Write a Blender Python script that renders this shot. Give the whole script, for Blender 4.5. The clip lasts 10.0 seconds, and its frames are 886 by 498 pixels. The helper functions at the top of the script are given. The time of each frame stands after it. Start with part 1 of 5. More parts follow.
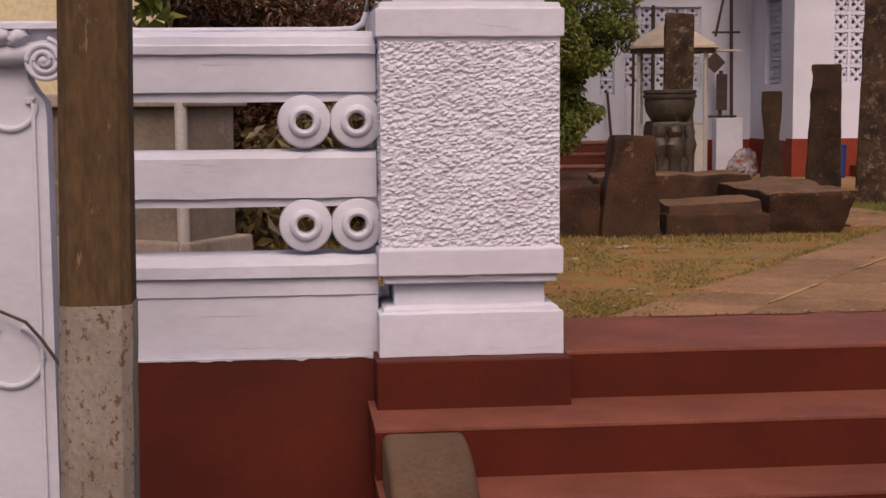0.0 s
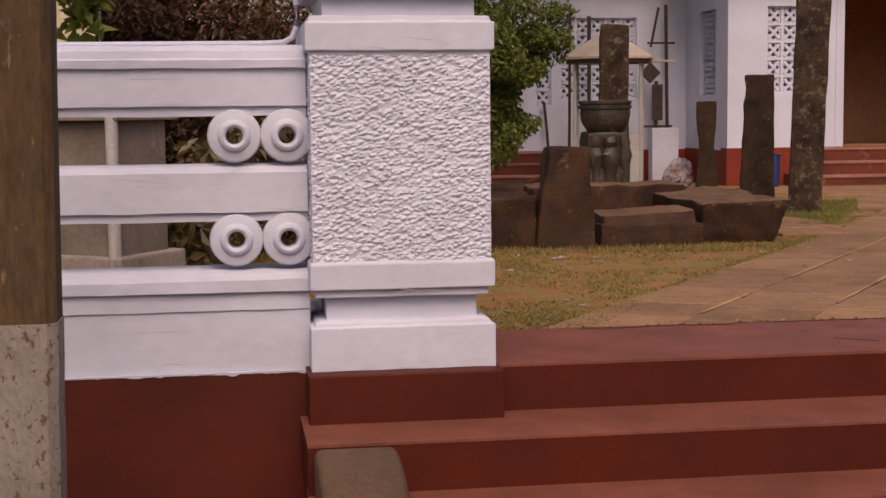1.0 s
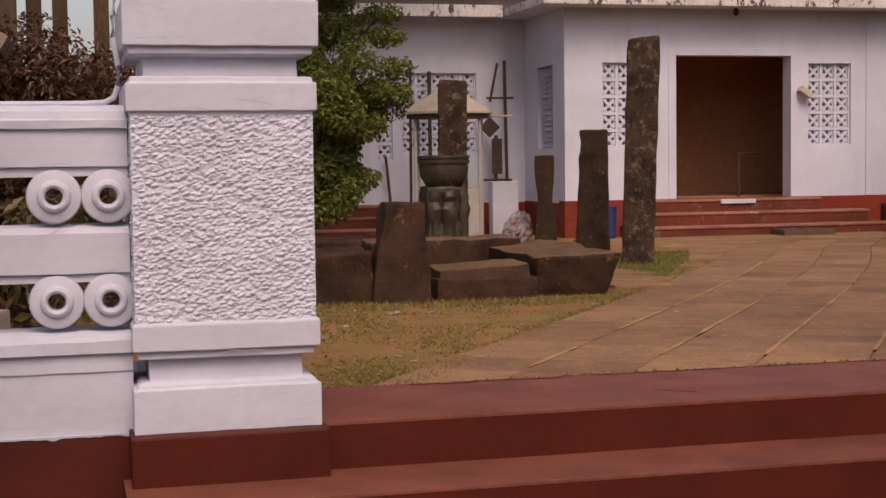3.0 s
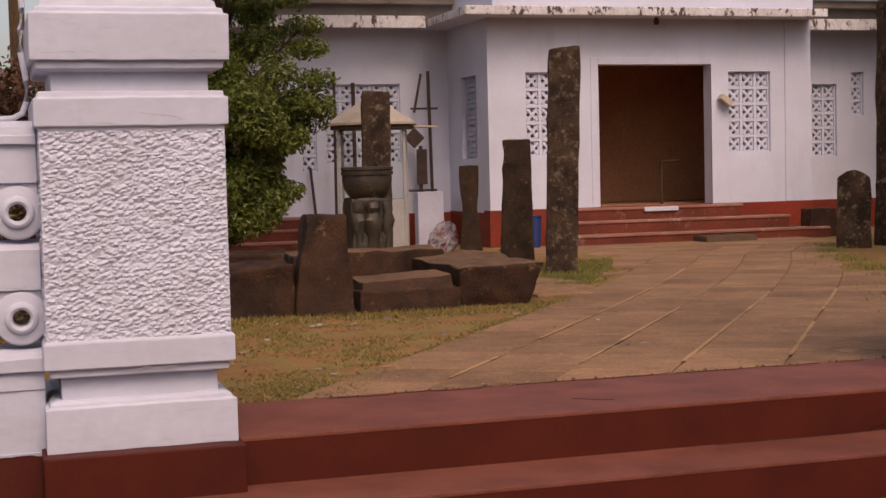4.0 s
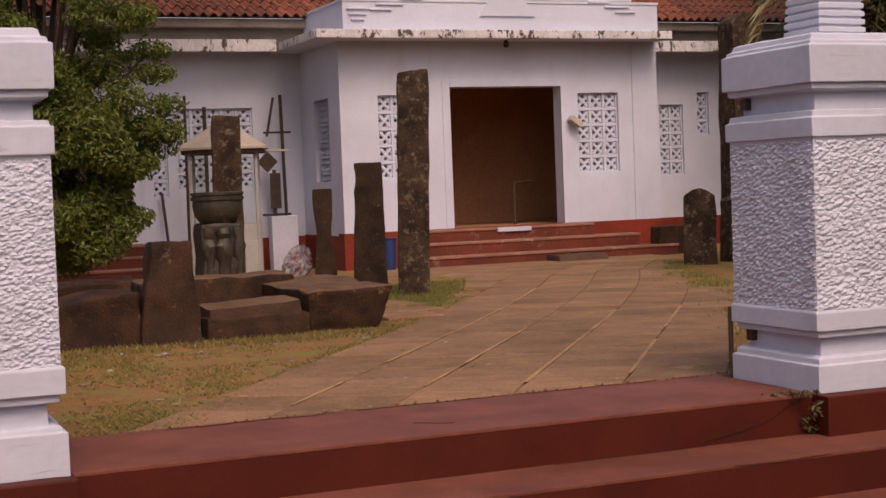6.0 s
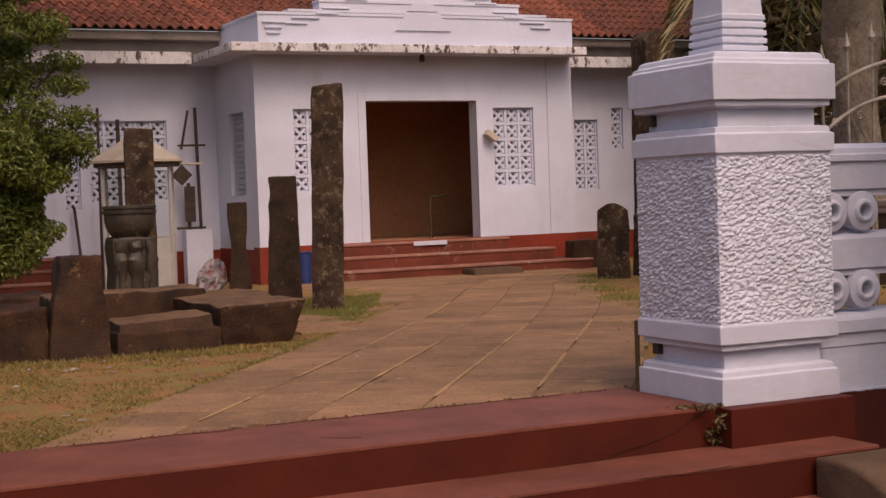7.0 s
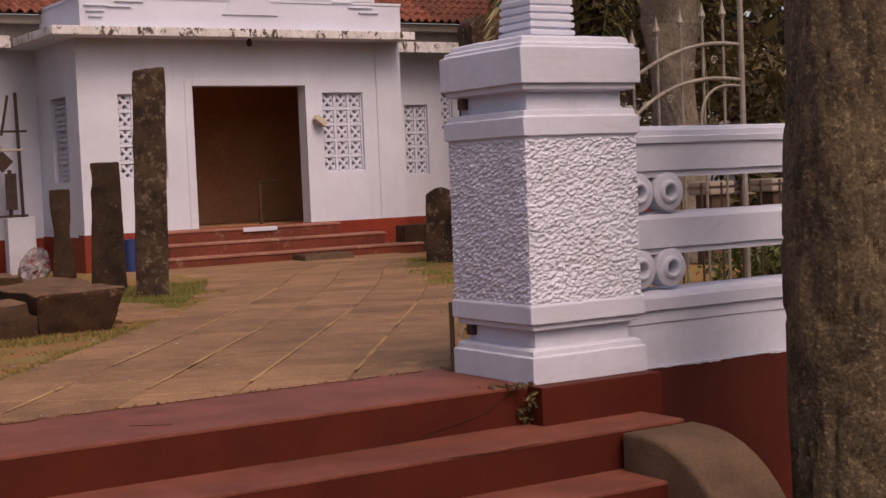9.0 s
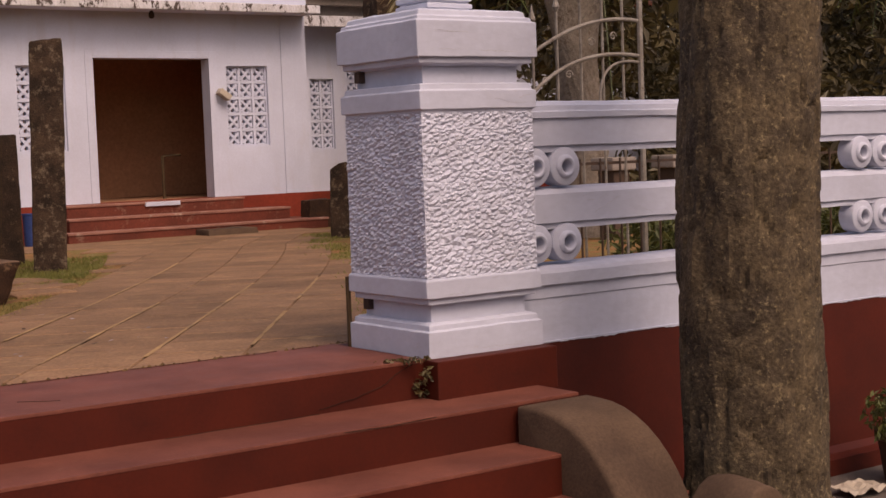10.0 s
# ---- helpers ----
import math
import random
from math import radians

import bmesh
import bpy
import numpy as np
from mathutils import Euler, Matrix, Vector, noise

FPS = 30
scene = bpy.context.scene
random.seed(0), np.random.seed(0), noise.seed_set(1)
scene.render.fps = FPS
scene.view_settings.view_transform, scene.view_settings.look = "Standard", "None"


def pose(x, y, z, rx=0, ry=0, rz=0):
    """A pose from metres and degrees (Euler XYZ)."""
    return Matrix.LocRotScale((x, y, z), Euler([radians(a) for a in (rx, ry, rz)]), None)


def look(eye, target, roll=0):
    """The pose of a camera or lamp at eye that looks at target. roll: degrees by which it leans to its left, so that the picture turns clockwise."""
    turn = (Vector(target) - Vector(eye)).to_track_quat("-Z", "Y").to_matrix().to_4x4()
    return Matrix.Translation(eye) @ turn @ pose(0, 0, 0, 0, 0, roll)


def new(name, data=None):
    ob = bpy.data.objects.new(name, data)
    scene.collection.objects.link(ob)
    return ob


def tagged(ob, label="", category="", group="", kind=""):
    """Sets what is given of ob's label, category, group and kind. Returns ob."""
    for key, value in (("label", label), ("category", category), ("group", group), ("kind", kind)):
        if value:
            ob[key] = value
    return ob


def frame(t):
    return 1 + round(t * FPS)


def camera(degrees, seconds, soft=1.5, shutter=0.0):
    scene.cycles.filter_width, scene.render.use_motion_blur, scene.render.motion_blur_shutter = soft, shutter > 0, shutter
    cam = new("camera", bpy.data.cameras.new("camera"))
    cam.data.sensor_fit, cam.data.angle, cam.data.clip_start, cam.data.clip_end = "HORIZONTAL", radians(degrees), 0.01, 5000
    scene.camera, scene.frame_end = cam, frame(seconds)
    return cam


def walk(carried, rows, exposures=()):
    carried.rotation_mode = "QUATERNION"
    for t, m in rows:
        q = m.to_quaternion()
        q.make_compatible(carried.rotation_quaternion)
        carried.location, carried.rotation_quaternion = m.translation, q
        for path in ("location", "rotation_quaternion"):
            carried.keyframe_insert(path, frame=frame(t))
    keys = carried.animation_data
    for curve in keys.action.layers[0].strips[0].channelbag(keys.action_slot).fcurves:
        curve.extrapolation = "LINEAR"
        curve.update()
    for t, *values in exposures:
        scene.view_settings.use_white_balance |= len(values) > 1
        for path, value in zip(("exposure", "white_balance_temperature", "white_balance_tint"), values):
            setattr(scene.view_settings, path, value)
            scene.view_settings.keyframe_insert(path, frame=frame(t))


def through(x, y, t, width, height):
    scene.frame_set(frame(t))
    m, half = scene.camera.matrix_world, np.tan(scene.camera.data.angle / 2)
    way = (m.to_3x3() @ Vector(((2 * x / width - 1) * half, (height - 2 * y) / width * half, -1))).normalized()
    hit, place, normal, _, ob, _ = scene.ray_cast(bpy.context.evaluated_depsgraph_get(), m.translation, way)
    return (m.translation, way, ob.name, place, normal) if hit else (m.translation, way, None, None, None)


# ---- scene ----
cam = camera(33.8, 10.0, soft=1.5)
PATH = [
    (0, (-0.965, -5.097, 0.906), (-0.758, -3.118, 0.702), -0.4),
    (0.5, (-0.951, -5.105, 0.912), (-0.71, -3.13, 0.712), -0.6),
    (1, (-0.933, -5.097, 0.918), (-0.645, -3.127, 0.727), -0.6),
    (1.5, (-0.917, -5.107, 0.925), (-0.586, -3.142, 0.757), -0.5),
    (2, (-0.894, -5.118, 0.932), (-0.501, -3.162, 0.79), -0.6),
    (2.5, (-0.875, -5.136, 0.939), (-0.428, -3.191, 0.81), -0.6),
    (4, (-0.802, -5.16, 0.949), (-0.216, -3.251, 0.839), -1.4),
    (4.5, (-0.774, -5.167, 0.953), (-0.134, -3.275, 0.852), -1.6),
    (5, (-0.747, -5.174, 0.955), (-0.063, -3.297, 0.86), -1.6),
    (5.5, (-0.729, -5.187, 0.959), (-0.009, -3.324, 0.867), -2.0),
    (7, (-0.673, -5.236, 0.968), (0.194, -3.435, 0.896), -2.0),
    (7.5, (-0.66, -5.257, 0.968), (0.254, -3.479, 0.899), -2.1),
    (8, (-0.633, -5.271, 0.967), (0.327, -3.518, 0.893), -2.4),
    (8.5, (-0.615, -5.291, 0.96), (0.387, -3.562, 0.872), -2.4),
    (9, (-0.579, -5.303, 0.953), (0.48, -3.61, 0.853), -2.4),
    (9.5, (-0.548, -5.317, 0.944), (0.565, -3.66, 0.818), -2.0),
    (10, (-0.518, -5.319, 0.942), (0.642, -3.696, 0.804), -2.1),
]
walk(cam, [(t, look(eye, target, roll)) for t, eye, target, roll in PATH], [(0.0, 0.14, 7850, 26), (10.0, 0.14, 7850, 26)])

# ---- light ----
SUN_EL, SUN_ROT = 51.0, 182.0
world = bpy.data.worlds.new("world")
scene.world = world
world.use_nodes = True
wn = world.node_tree
sky = wn.nodes.new("ShaderNodeTexSky")
sky.sky_type, sky.sun_disc = "NISHITA", False
sky.sun_elevation, sky.sun_rotation = radians(SUN_EL), radians(SUN_ROT)
sky.dust_density, sky.air_density, sky.ozone_density = 4.0, 1.0, 1.0
wn.links.new(sky.outputs[0], wn.nodes["Background"].inputs[0])
wn.nodes["Background"].inputs[1].default_value = 0.15
sun_data = bpy.data.lights.new("sun", "SUN")
sun_data.energy, sun_data.angle, sun_data.color = 1.1, radians(30), (1.0, 0.95, 0.90)
sun = new("sun", sun_data)
a, e = radians(SUN_ROT), radians(SUN_EL)
sun.matrix_world = look((0, 0, 0), (-math.sin(a) * math.cos(e), -math.cos(a) * math.cos(e), -math.sin(e)))


# ---- materials ----
def material(name, c1, c2, scale=3.0, rough=0.7, fine=70.0, bump=0.15, depth=0.004, spot=None, spot_scale=9.0,
             spot_at=0.6, spot_soft=0.08, vary=0.0, metal=0.0, grain=0.25, stretch=(1, 1, 1), streak=None, gloss=0.5):
    m = bpy.data.materials.new(name)
    m.use_nodes = True
    nt = m.node_tree
    ns, ln = nt.nodes, nt.links
    bsdf = ns["Principled BSDF"]
    tc = ns.new("ShaderNodeTexCoord")
    mp = ns.new("ShaderNodeMapping")
    mp.inputs["Scale"].default_value = stretch
    ln.new(tc.outputs["Object"], mp.inputs["Vector"])

    def noise_node(s, detail=5.0, vec=mp.outputs[0], roughness=0.6):
        n = ns.new("ShaderNodeTexNoise")
        n.inputs["Scale"].default_value, n.inputs["Detail"].default_value = s, detail
        n.inputs["Roughness"].default_value = roughness
        ln.new(vec, n.inputs["Vector"])
        return n.outputs["Fac"]

    def ramp(fac, lo, hi, clamp=True):
        r = ns.new("ShaderNodeMapRange")
        r.inputs["From Min"].default_value, r.inputs["From Max"].default_value = lo, hi
        ln.new(fac, r.inputs["Value"])
        return r.outputs[0]

    def mix(fac, a, b, mode="MIX"):
        n = ns.new("ShaderNodeMix")
        n.data_type, n.blend_type = "RGBA", mode
        if isinstance(fac, float):
            n.inputs[0].default_value = fac
        else:
            ln.new(fac, n.inputs[0])
        for socket, v in ((n.inputs[6], a), (n.inputs[7], b)):
            if isinstance(v, tuple):
                socket.default_value = (*v, 1)
            else:
                ln.new(v, socket)
        return n.outputs[2]

    col = mix(ramp(noise_node(scale), 0.35, 0.65), c1, c2)
    f = noise_node(fine, 3.0)
    g = ramp(f, 0.3, 0.7)
    dark = tuple(max(0.0, 1 - grain) for _ in range(3))
    col = mix(1.0, col, mix(g, dark, (1.0, 1.0, 1.0)), "MULTIPLY")
    if spot:
        col = mix(ramp(noise_node(spot_scale, 6.0, roughness=0.7), spot_at, spot_at + spot_soft), col, spot)
    if streak:
        mp2 = ns.new("ShaderNodeMapping")
        mp2.inputs["Scale"].default_value = (3.0, 3.0, 0.6)
        ln.new(tc.outputs["Object"], mp2.inputs["Vector"])
        s = ramp(noise_node(1.6, 6.0, mp2.outputs[0]), 0.56, 0.8)
        sm = ns.new("ShaderNodeMath")
        sm.operation = "MULTIPLY"
        sm.inputs[1].default_value = 0.25
        ln.new(s, sm.inputs[0])
        col = mix(sm.outputs[0], col, streak)
    if vary:
        oi = ns.new("ShaderNodeObjectInfo")
        hv = ns.new("ShaderNodeHueSaturation")
        v = ns.new("ShaderNodeMapRange")
        v.inputs["To Min"].default_value, v.inputs["To Max"].default_value = 1 - vary, 1 + vary
        ln.new(oi.outputs["Random"], v.inputs["Value"])
        ln.new(v.outputs[0], hv.inputs["Value"])
        ln.new(col, hv.inputs["Color"])
        col = hv.outputs[0]
    ln.new(col, bsdf.inputs["Base Color"])
    r = ns.new("ShaderNodeMapRange")
    r.inputs["To Min"].default_value, r.inputs["To Max"].default_value = max(0.05, rough - 0.12), min(1.0, rough + 0.12)
    ln.new(noise_node(scale * 2.3), r.inputs["Value"])
    ln.new(r.outputs[0], bsdf.inputs["Roughness"])
    bsdf.inputs["Metallic"].default_value = metal
    bsdf.inputs["Specular IOR Level"].default_value = gloss
    b = ns.new("ShaderNodeBump")
    b.inputs["Strength"].default_value, b.inputs["Distance"].default_value = bump, depth
    ln.new(f, b.inputs["Height"])
    ln.new(b.outputs[0], bsdf.inputs["Normal"])
    return m


def leaf_material(name, c1, c2, rough=0.5, through=0.25):
    m = bpy.data.materials.new(name)
    m.use_nodes = True
    nt = m.node_tree
    bsdf = nt.nodes["Principled BSDF"]
    geo = nt.nodes.new("ShaderNodeNewGeometry")
    mixn = nt.nodes.new("ShaderNodeMix")
    mixn.data_type = "RGBA"
    mixn.inputs[6].default_value, mixn.inputs[7].default_value = (*c1, 1), (*c2, 1)
    nt.links.new(geo.outputs["Random Per Island"], mixn.inputs[0])
    nt.links.new(mixn.outputs[2], bsdf.inputs["Base Color"])
    bsdf.inputs["Roughness"].default_value = rough
    tr = nt.nodes.new("ShaderNodeBsdfTranslucent")
    nt.links.new(mixn.outputs[2], tr.inputs["Color"])
    mx = nt.nodes.new("ShaderNodeMixShader")
    mx.inputs[0].default_value = through
    nt.links.new(bsdf.outputs[0], mx.inputs[1])
    nt.links.new(tr.outputs[0], mx.inputs[2])
    nt.links.new(mx.outputs[0], nt.nodes["Material Output"].inputs[0])
    return m


WHITE = material("white_limewash", (0.55, 0.572, 0.67), (0.47, 0.482, 0.56), 2.2, 0.8, 30, 0.2, 0.006, spot=(0.46, 0.40, 0.36), spot_scale=11, spot_at=0.67, spot_soft=0.14, grain=0.08, stretch=(0.6, 0.8, 1.2))
ROUGHCAST = material("white_roughcast", (0.57, 0.59, 0.685), (0.50, 0.51, 0.585), 4, 0.8, 150, 0.35, 0.003, spot=(0.55, 0.47, 0.42), spot_scale=30, spot_at=0.68, spot_soft=0.1, grain=0.06)
FACADE = material("facade_whitewash", (0.595, 0.622, 0.735), (0.52, 0.54, 0.632), 0.8, 0.85, 30, 0.2, 0.01, spot=(0.50, 0.45, 0.42), spot_scale=1.6, spot_at=0.66, spot_soft=0.18, grain=0.06, streak=(0.42, 0.36, 0.32))
STAINED = material("mould_stained_concrete", (0.70, 0.68, 0.70), (0.56, 0.53, 0.52), 3, 0.9, 25, 0.4, 0.02, spot=(0.07, 0.05, 0.04), spot_scale=5.5, spot_at=0.54, spot_soft=0.05, stretch=(1.6, 1.6, 0.8))
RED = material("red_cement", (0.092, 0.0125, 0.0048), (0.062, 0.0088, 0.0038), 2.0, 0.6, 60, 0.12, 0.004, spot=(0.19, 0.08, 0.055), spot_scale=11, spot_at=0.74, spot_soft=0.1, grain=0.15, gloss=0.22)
# Treads paler than risers: foot wear, and sky light put into the colour.
TREAD = material("worn_skylit_red_tread", (0.225, 0.074, 0.049), (0.145, 0.046, 0.031), 2.6, 0.6, 80, 0.2, 0.004, spot=(0.27, 0.145, 0.10), spot_scale=9, spot_at=0.64, spot_soft=0.2, grain=0.2, gloss=0.22)
PALE_TREAD = material("dusty_worn_tread", (0.36, 0.17, 0.125), (0.24, 0.105, 0.075), 2.0, 0.7, 60, 0.2, 0.004, spot=(0.42, 0.30, 0.24), spot_scale=5, spot_at=0.58, spot_soft=0.15, grain=0.2, gloss=0.22)
STEP_RED = material("dusty_red_steps", (0.19, 0.045, 0.026), (0.12, 0.030, 0.018), 1.8, 0.65, 40, 0.15, 0.004, spot=(0.25, 0.15, 0.11), spot_scale=5, spot_at=0.58, spot_soft=0.2, grain=0.25, gloss=0.22)
FAR_RED = material("red_dado_paint", (0.27, 0.042, 0.022), (0.18, 0.030, 0.016), 1.2, 0.6, 30, 0.1, 0.004, spot=(0.26, 0.13, 0.095), spot_scale=4, spot_at=0.66, grain=0.2, gloss=0.22)
STONE = material("weathered_dark_stone", (0.066, 0.038, 0.022), (0.022, 0.013, 0.008), 4.0, 0.85, 70, 0.7, 0.012, spot=(0.17, 0.12, 0.075), spot_scale=9, spot_at=0.60, spot_soft=0.12, grain=0.5, gloss=0.2)
LICHEN = material("lichen_covered_stone", (0.082, 0.049, 0.029), (0.027, 0.016, 0.010), 5.0, 0.85, 70, 0.7, 0.012, spot=(0.20, 0.15, 0.10), spot_scale=13, spot_at=0.53, spot_soft=0.20, grain=0.5, gloss=0.2)
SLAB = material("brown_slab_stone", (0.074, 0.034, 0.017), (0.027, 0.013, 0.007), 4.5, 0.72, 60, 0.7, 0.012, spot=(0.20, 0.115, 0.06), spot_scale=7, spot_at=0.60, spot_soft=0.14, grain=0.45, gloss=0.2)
# Stone tops: wear plus painted top light, so paler than SLAB.
LIT_WORN_TOP = material("lit_worn_stone_top", (0.20, 0.115, 0.064), (0.105, 0.058, 0.032), 4.0, 0.8, 60, 0.5, 0.01, spot=(0.07, 0.035, 0.018), spot_scale=6, spot_at=0.58, spot_soft=0.12, grain=0.35, gloss=0.2)
GRANITE = material("worn_granite", (0.130, 0.080, 0.050), (0.075, 0.045, 0.029), 2.6, 0.85, 70, 0.35, 0.006, spot=(0.42, 0.35, 0.28), spot_scale=34, spot_at=0.72, spot_soft=0.05, grain=0.28, gloss=0.2)
BARK = material("grey_brown_bark", (0.160, 0.115, 0.066), (0.066, 0.048, 0.032), 5.0, 0.9, 55, 0.6, 0.012, spot=(0.34, 0.26, 0.145), spot_scale=38, spot_at=0.55, spot_soft=0.22, grain=0.6, gloss=0.2)
POLE = material("aged_pole_concrete", (0.110, 0.068, 0.034), (0.060, 0.039, 0.022), 3.0, 0.9, 60, 0.5, 0.008, spot=(0.26, 0.18, 0.10), spot_scale=24, spot_at=0.63, stretch=(1, 1, 0.25), grain=0.45, gloss=0.2)
POLE_WHITE = material("worn_white_wash_on_pole", (0.27, 0.235, 0.205), (0.19, 0.158, 0.132), 4.0, 0.9, 60, 0.5, 0.01, spot=(0.10, 0.055, 0.03), spot_scale=46, spot_at=0.57, spot_soft=0.03, stretch=(1, 1, 0.7), grain=0.25)
EARTH = material("sandy_earth", (0.37, 0.175, 0.068), (0.25, 0.135, 0.050), 2.2, 0.95, 50, 0.7, 0.02, spot=(0.20, 0.155, 0.050), spot_scale=3.4, spot_at=0.47, spot_soft=0.10, grain=0.45, gloss=0.2)
ROAD = material("dusty_road", (0.16, 0.12, 0.095), (0.11, 0.085, 0.07), 0.8, 0.95, 80, 0.5, 0.01, grain=0.3)
PAVING = material("brown_paving_stone", (0.335, 0.190, 0.104), (0.24, 0.138, 0.077), 3.0, 0.85, 45, 0.7, 0.010, spot=(0.36, 0.225, 0.118), spot_scale=5, spot_at=0.56, spot_soft=0.2, vary=0.18, grain=0.38, gloss=0.2)
MORTAR = material("yellow_sandy_mortar", (0.50, 0.30, 0.125), (0.34, 0.20, 0.085), 1.6, 0.95, 90, 0.5, 0.008, grain=0.3, spot=(0.20, 0.125, 0.065), spot_scale=3.0, spot_at=0.52, spot_soft=0.1)
SOIL = material("dark_joint_soil", (0.10, 0.058, 0.028), (0.18, 0.105, 0.048), 4.0, 0.95, 60, 0.6, 0.01, grain=0.4, gloss=0.2)
TILE = material("clay_roof_tile", (0.27, 0.080, 0.042), (0.15, 0.050, 0.029), 1.5, 0.9, 40, 0.4, 0.01, spot=(0.06, 0.032, 0.022), spot_scale=4.5, spot_at=0.54, spot_soft=0.12, vary=0.35, grain=0.3)
# Room brown: the hazy, lifted dark of the doorway put into the colour.
BROWN_ROOM = material("haze_brown_interior", (0.46, 0.23, 0.125), (0.38, 0.18, 0.095), 1.0, 0.9, 20, 0.1, 0.01)
TIMBER = material("dark_timber", (0.085, 0.045, 0.025), (0.05, 0.028, 0.016), 2.0, 0.7, 50, 0.3, 0.006, stretch=(4, 4, 0.4))
PALE_BARK = material("pale_palm_bark", (0.36, 0.30, 0.24), (0.22, 0.175, 0.135), 3.0, 0.95, 25, 0.6, 0.02, spot=(0.14, 0.10, 0.07), spot_scale=9, spot_at=0.56, grain=0.4)
CONCRETE = material("grey_concrete", (0.34, 0.285, 0.245), (0.24, 0.20, 0.17), 2.0, 0.9, 40, 0.3, 0.01, spot=(0.12, 0.10, 0.09), spot_scale=4, spot_at=0.62)
GREY_PLASTER = material("plain_grey_plaster", (0.24, 0.195, 0.16), (0.12, 0.095, 0.075), 1.6, 0.9, 40, 0.3, 0.01, spot=(0.36, 0.32, 0.29), spot_scale=2.5, spot_at=0.58, spot_soft=0.15)
YELLOW = material("cream_yellow_plaster", (0.62, 0.54, 0.36), (0.54, 0.46, 0.30), 1.5, 0.85, 30, 0.1, 0.005)
IRON = material("pale_painted_iron", (0.34, 0.30, 0.25), (0.22, 0.18, 0.14), 8, 0.6, 60, 0.2, 0.002, spot=(0.12, 0.06, 0.03), spot_scale=20, spot_at=0.62, metal=0.2)
DARK_IRON = material("rusty_iron", (0.085, 0.05, 0.035), (0.05, 0.032, 0.025), 8, 0.7, 60, 0.3, 0.002, metal=0.3)
ALU = material("pale_aluminium", (0.60, 0.58, 0.56), (0.52, 0.50, 0.48), 4, 0.45, 60, 0.05, 0.002, metal=0.4)
CREAM = material("cream_sheet_metal", (0.56, 0.48, 0.38), (0.42, 0.345, 0.26), 2, 0.5, 40, 0.05, 0.003, spot=(0.17, 0.10, 0.06), spot_scale=8, spot_at=0.62)
BRONZE = material("green_brown_vessel_stone", (0.060, 0.044, 0.026), (0.028, 0.021, 0.014), 6, 0.6, 40, 0.6, 0.01, spot=(0.15, 0.13, 0.08), spot_scale=10, spot_at=0.60, spot_soft=0.1, grain=0.4)
BLUE = material("blue_plastic", (0.022, 0.05, 0.17), (0.015, 0.035, 0.13), 3, 0.4, 40, 0.05, 0.002)
CLOTH = material("pale_cloth_sack", (0.44, 0.40, 0.42), (0.17, 0.14, 0.17), 9, 0.9, 60, 0.4, 0.01, spot=(0.20, 0.06, 0.05), spot_scale=7, spot_at=0.56, spot_soft=0.05)
LEAF = leaf_material("green_leaf", (0.055, 0.085, 0.014), (0.215, 0.245, 0.048), 0.45, 0.45)
DARK_LEAF = leaf_material("shaded_leaf", (0.058, 0.043, 0.018), (0.155, 0.118, 0.045))
RUSSET_LEAF = leaf_material("russet_leaf", (0.065, 0.028, 0.013), (0.125, 0.06, 0.026))
PALM_LEAF = leaf_material("palm_leaf", (0.055, 0.075, 0.018), (0.13, 0.13, 0.035))
DRY_LEAF = leaf_material("dry_palm_leaf", (0.24, 0.19, 0.09), (0.40, 0.33, 0.17))
GRASS = leaf_material("grass_blade", (0.17, 0.165, 0.040), (0.42, 0.29, 0.10), 0.6, 0.5)
GREEN_GRASS = leaf_material("green_grass_blade", (0.15, 0.165, 0.035), (0.30, 0.275, 0.075), 0.6, 0.5)
GLASS = bpy.data.materials.new("clear_glass")
GLASS.use_nodes = True
gb = GLASS.node_tree.nodes["Principled BSDF"]
gb.inputs["Transmission Weight"].default_value, gb.inputs["Roughness"].default_value = 1.0, 0.03
gb.inputs["Base Color"].default_value, gb.inputs["IOR"].default_value = (0.92, 0.94, 0.93, 1), 1.1


# ---- building tools ----
def obj(name, bm, mat, smooth=False):
    me = bpy.data.meshes.new(name)
    bm.normal_update()
    bm.to_mesh(me)
    bm.free()
    me.materials.append(mat)
    if smooth:
        for p in me.polygons:
            p.use_smooth = True
        me.set_sharp_from_angle(angle=radians(38))
    return new(name, me)


def part(name, bm, mat, parent, label="", smooth=False):
    ob = obj(name, bm, mat, smooth)
    ob.parent = parent
    if label:
        ob["label"] = label
    return ob


def thing(name, label, category, group="", kind=""):
    return tagged(new(name), label, category, group, kind)


def box(bm, x0, x1, y0, y1, z0, z1, bevel=0.0, segs=2):
    m = Matrix.LocRotScale(((x0 + x1) / 2, (y0 + y1) / 2, (z0 + z1) / 2), None, (x1 - x0, y1 - y0, z1 - z0))
    g = bmesh.ops.create_cube(bm, size=1, matrix=m)
    if bevel:
        es = list({e for v in g["verts"] for e in v.link_edges})
        bmesh.ops.bevel(bm, geom=es, offset=bevel, segments=segs, affect="EDGES", profile=0.6)
    return bm


def boxed(x0, x1, y0, y1, z0, z1, bevel=0.0, segs=2):
    return box(bmesh.new(), x0, x1, y0, y1, z0, z1, bevel, segs)


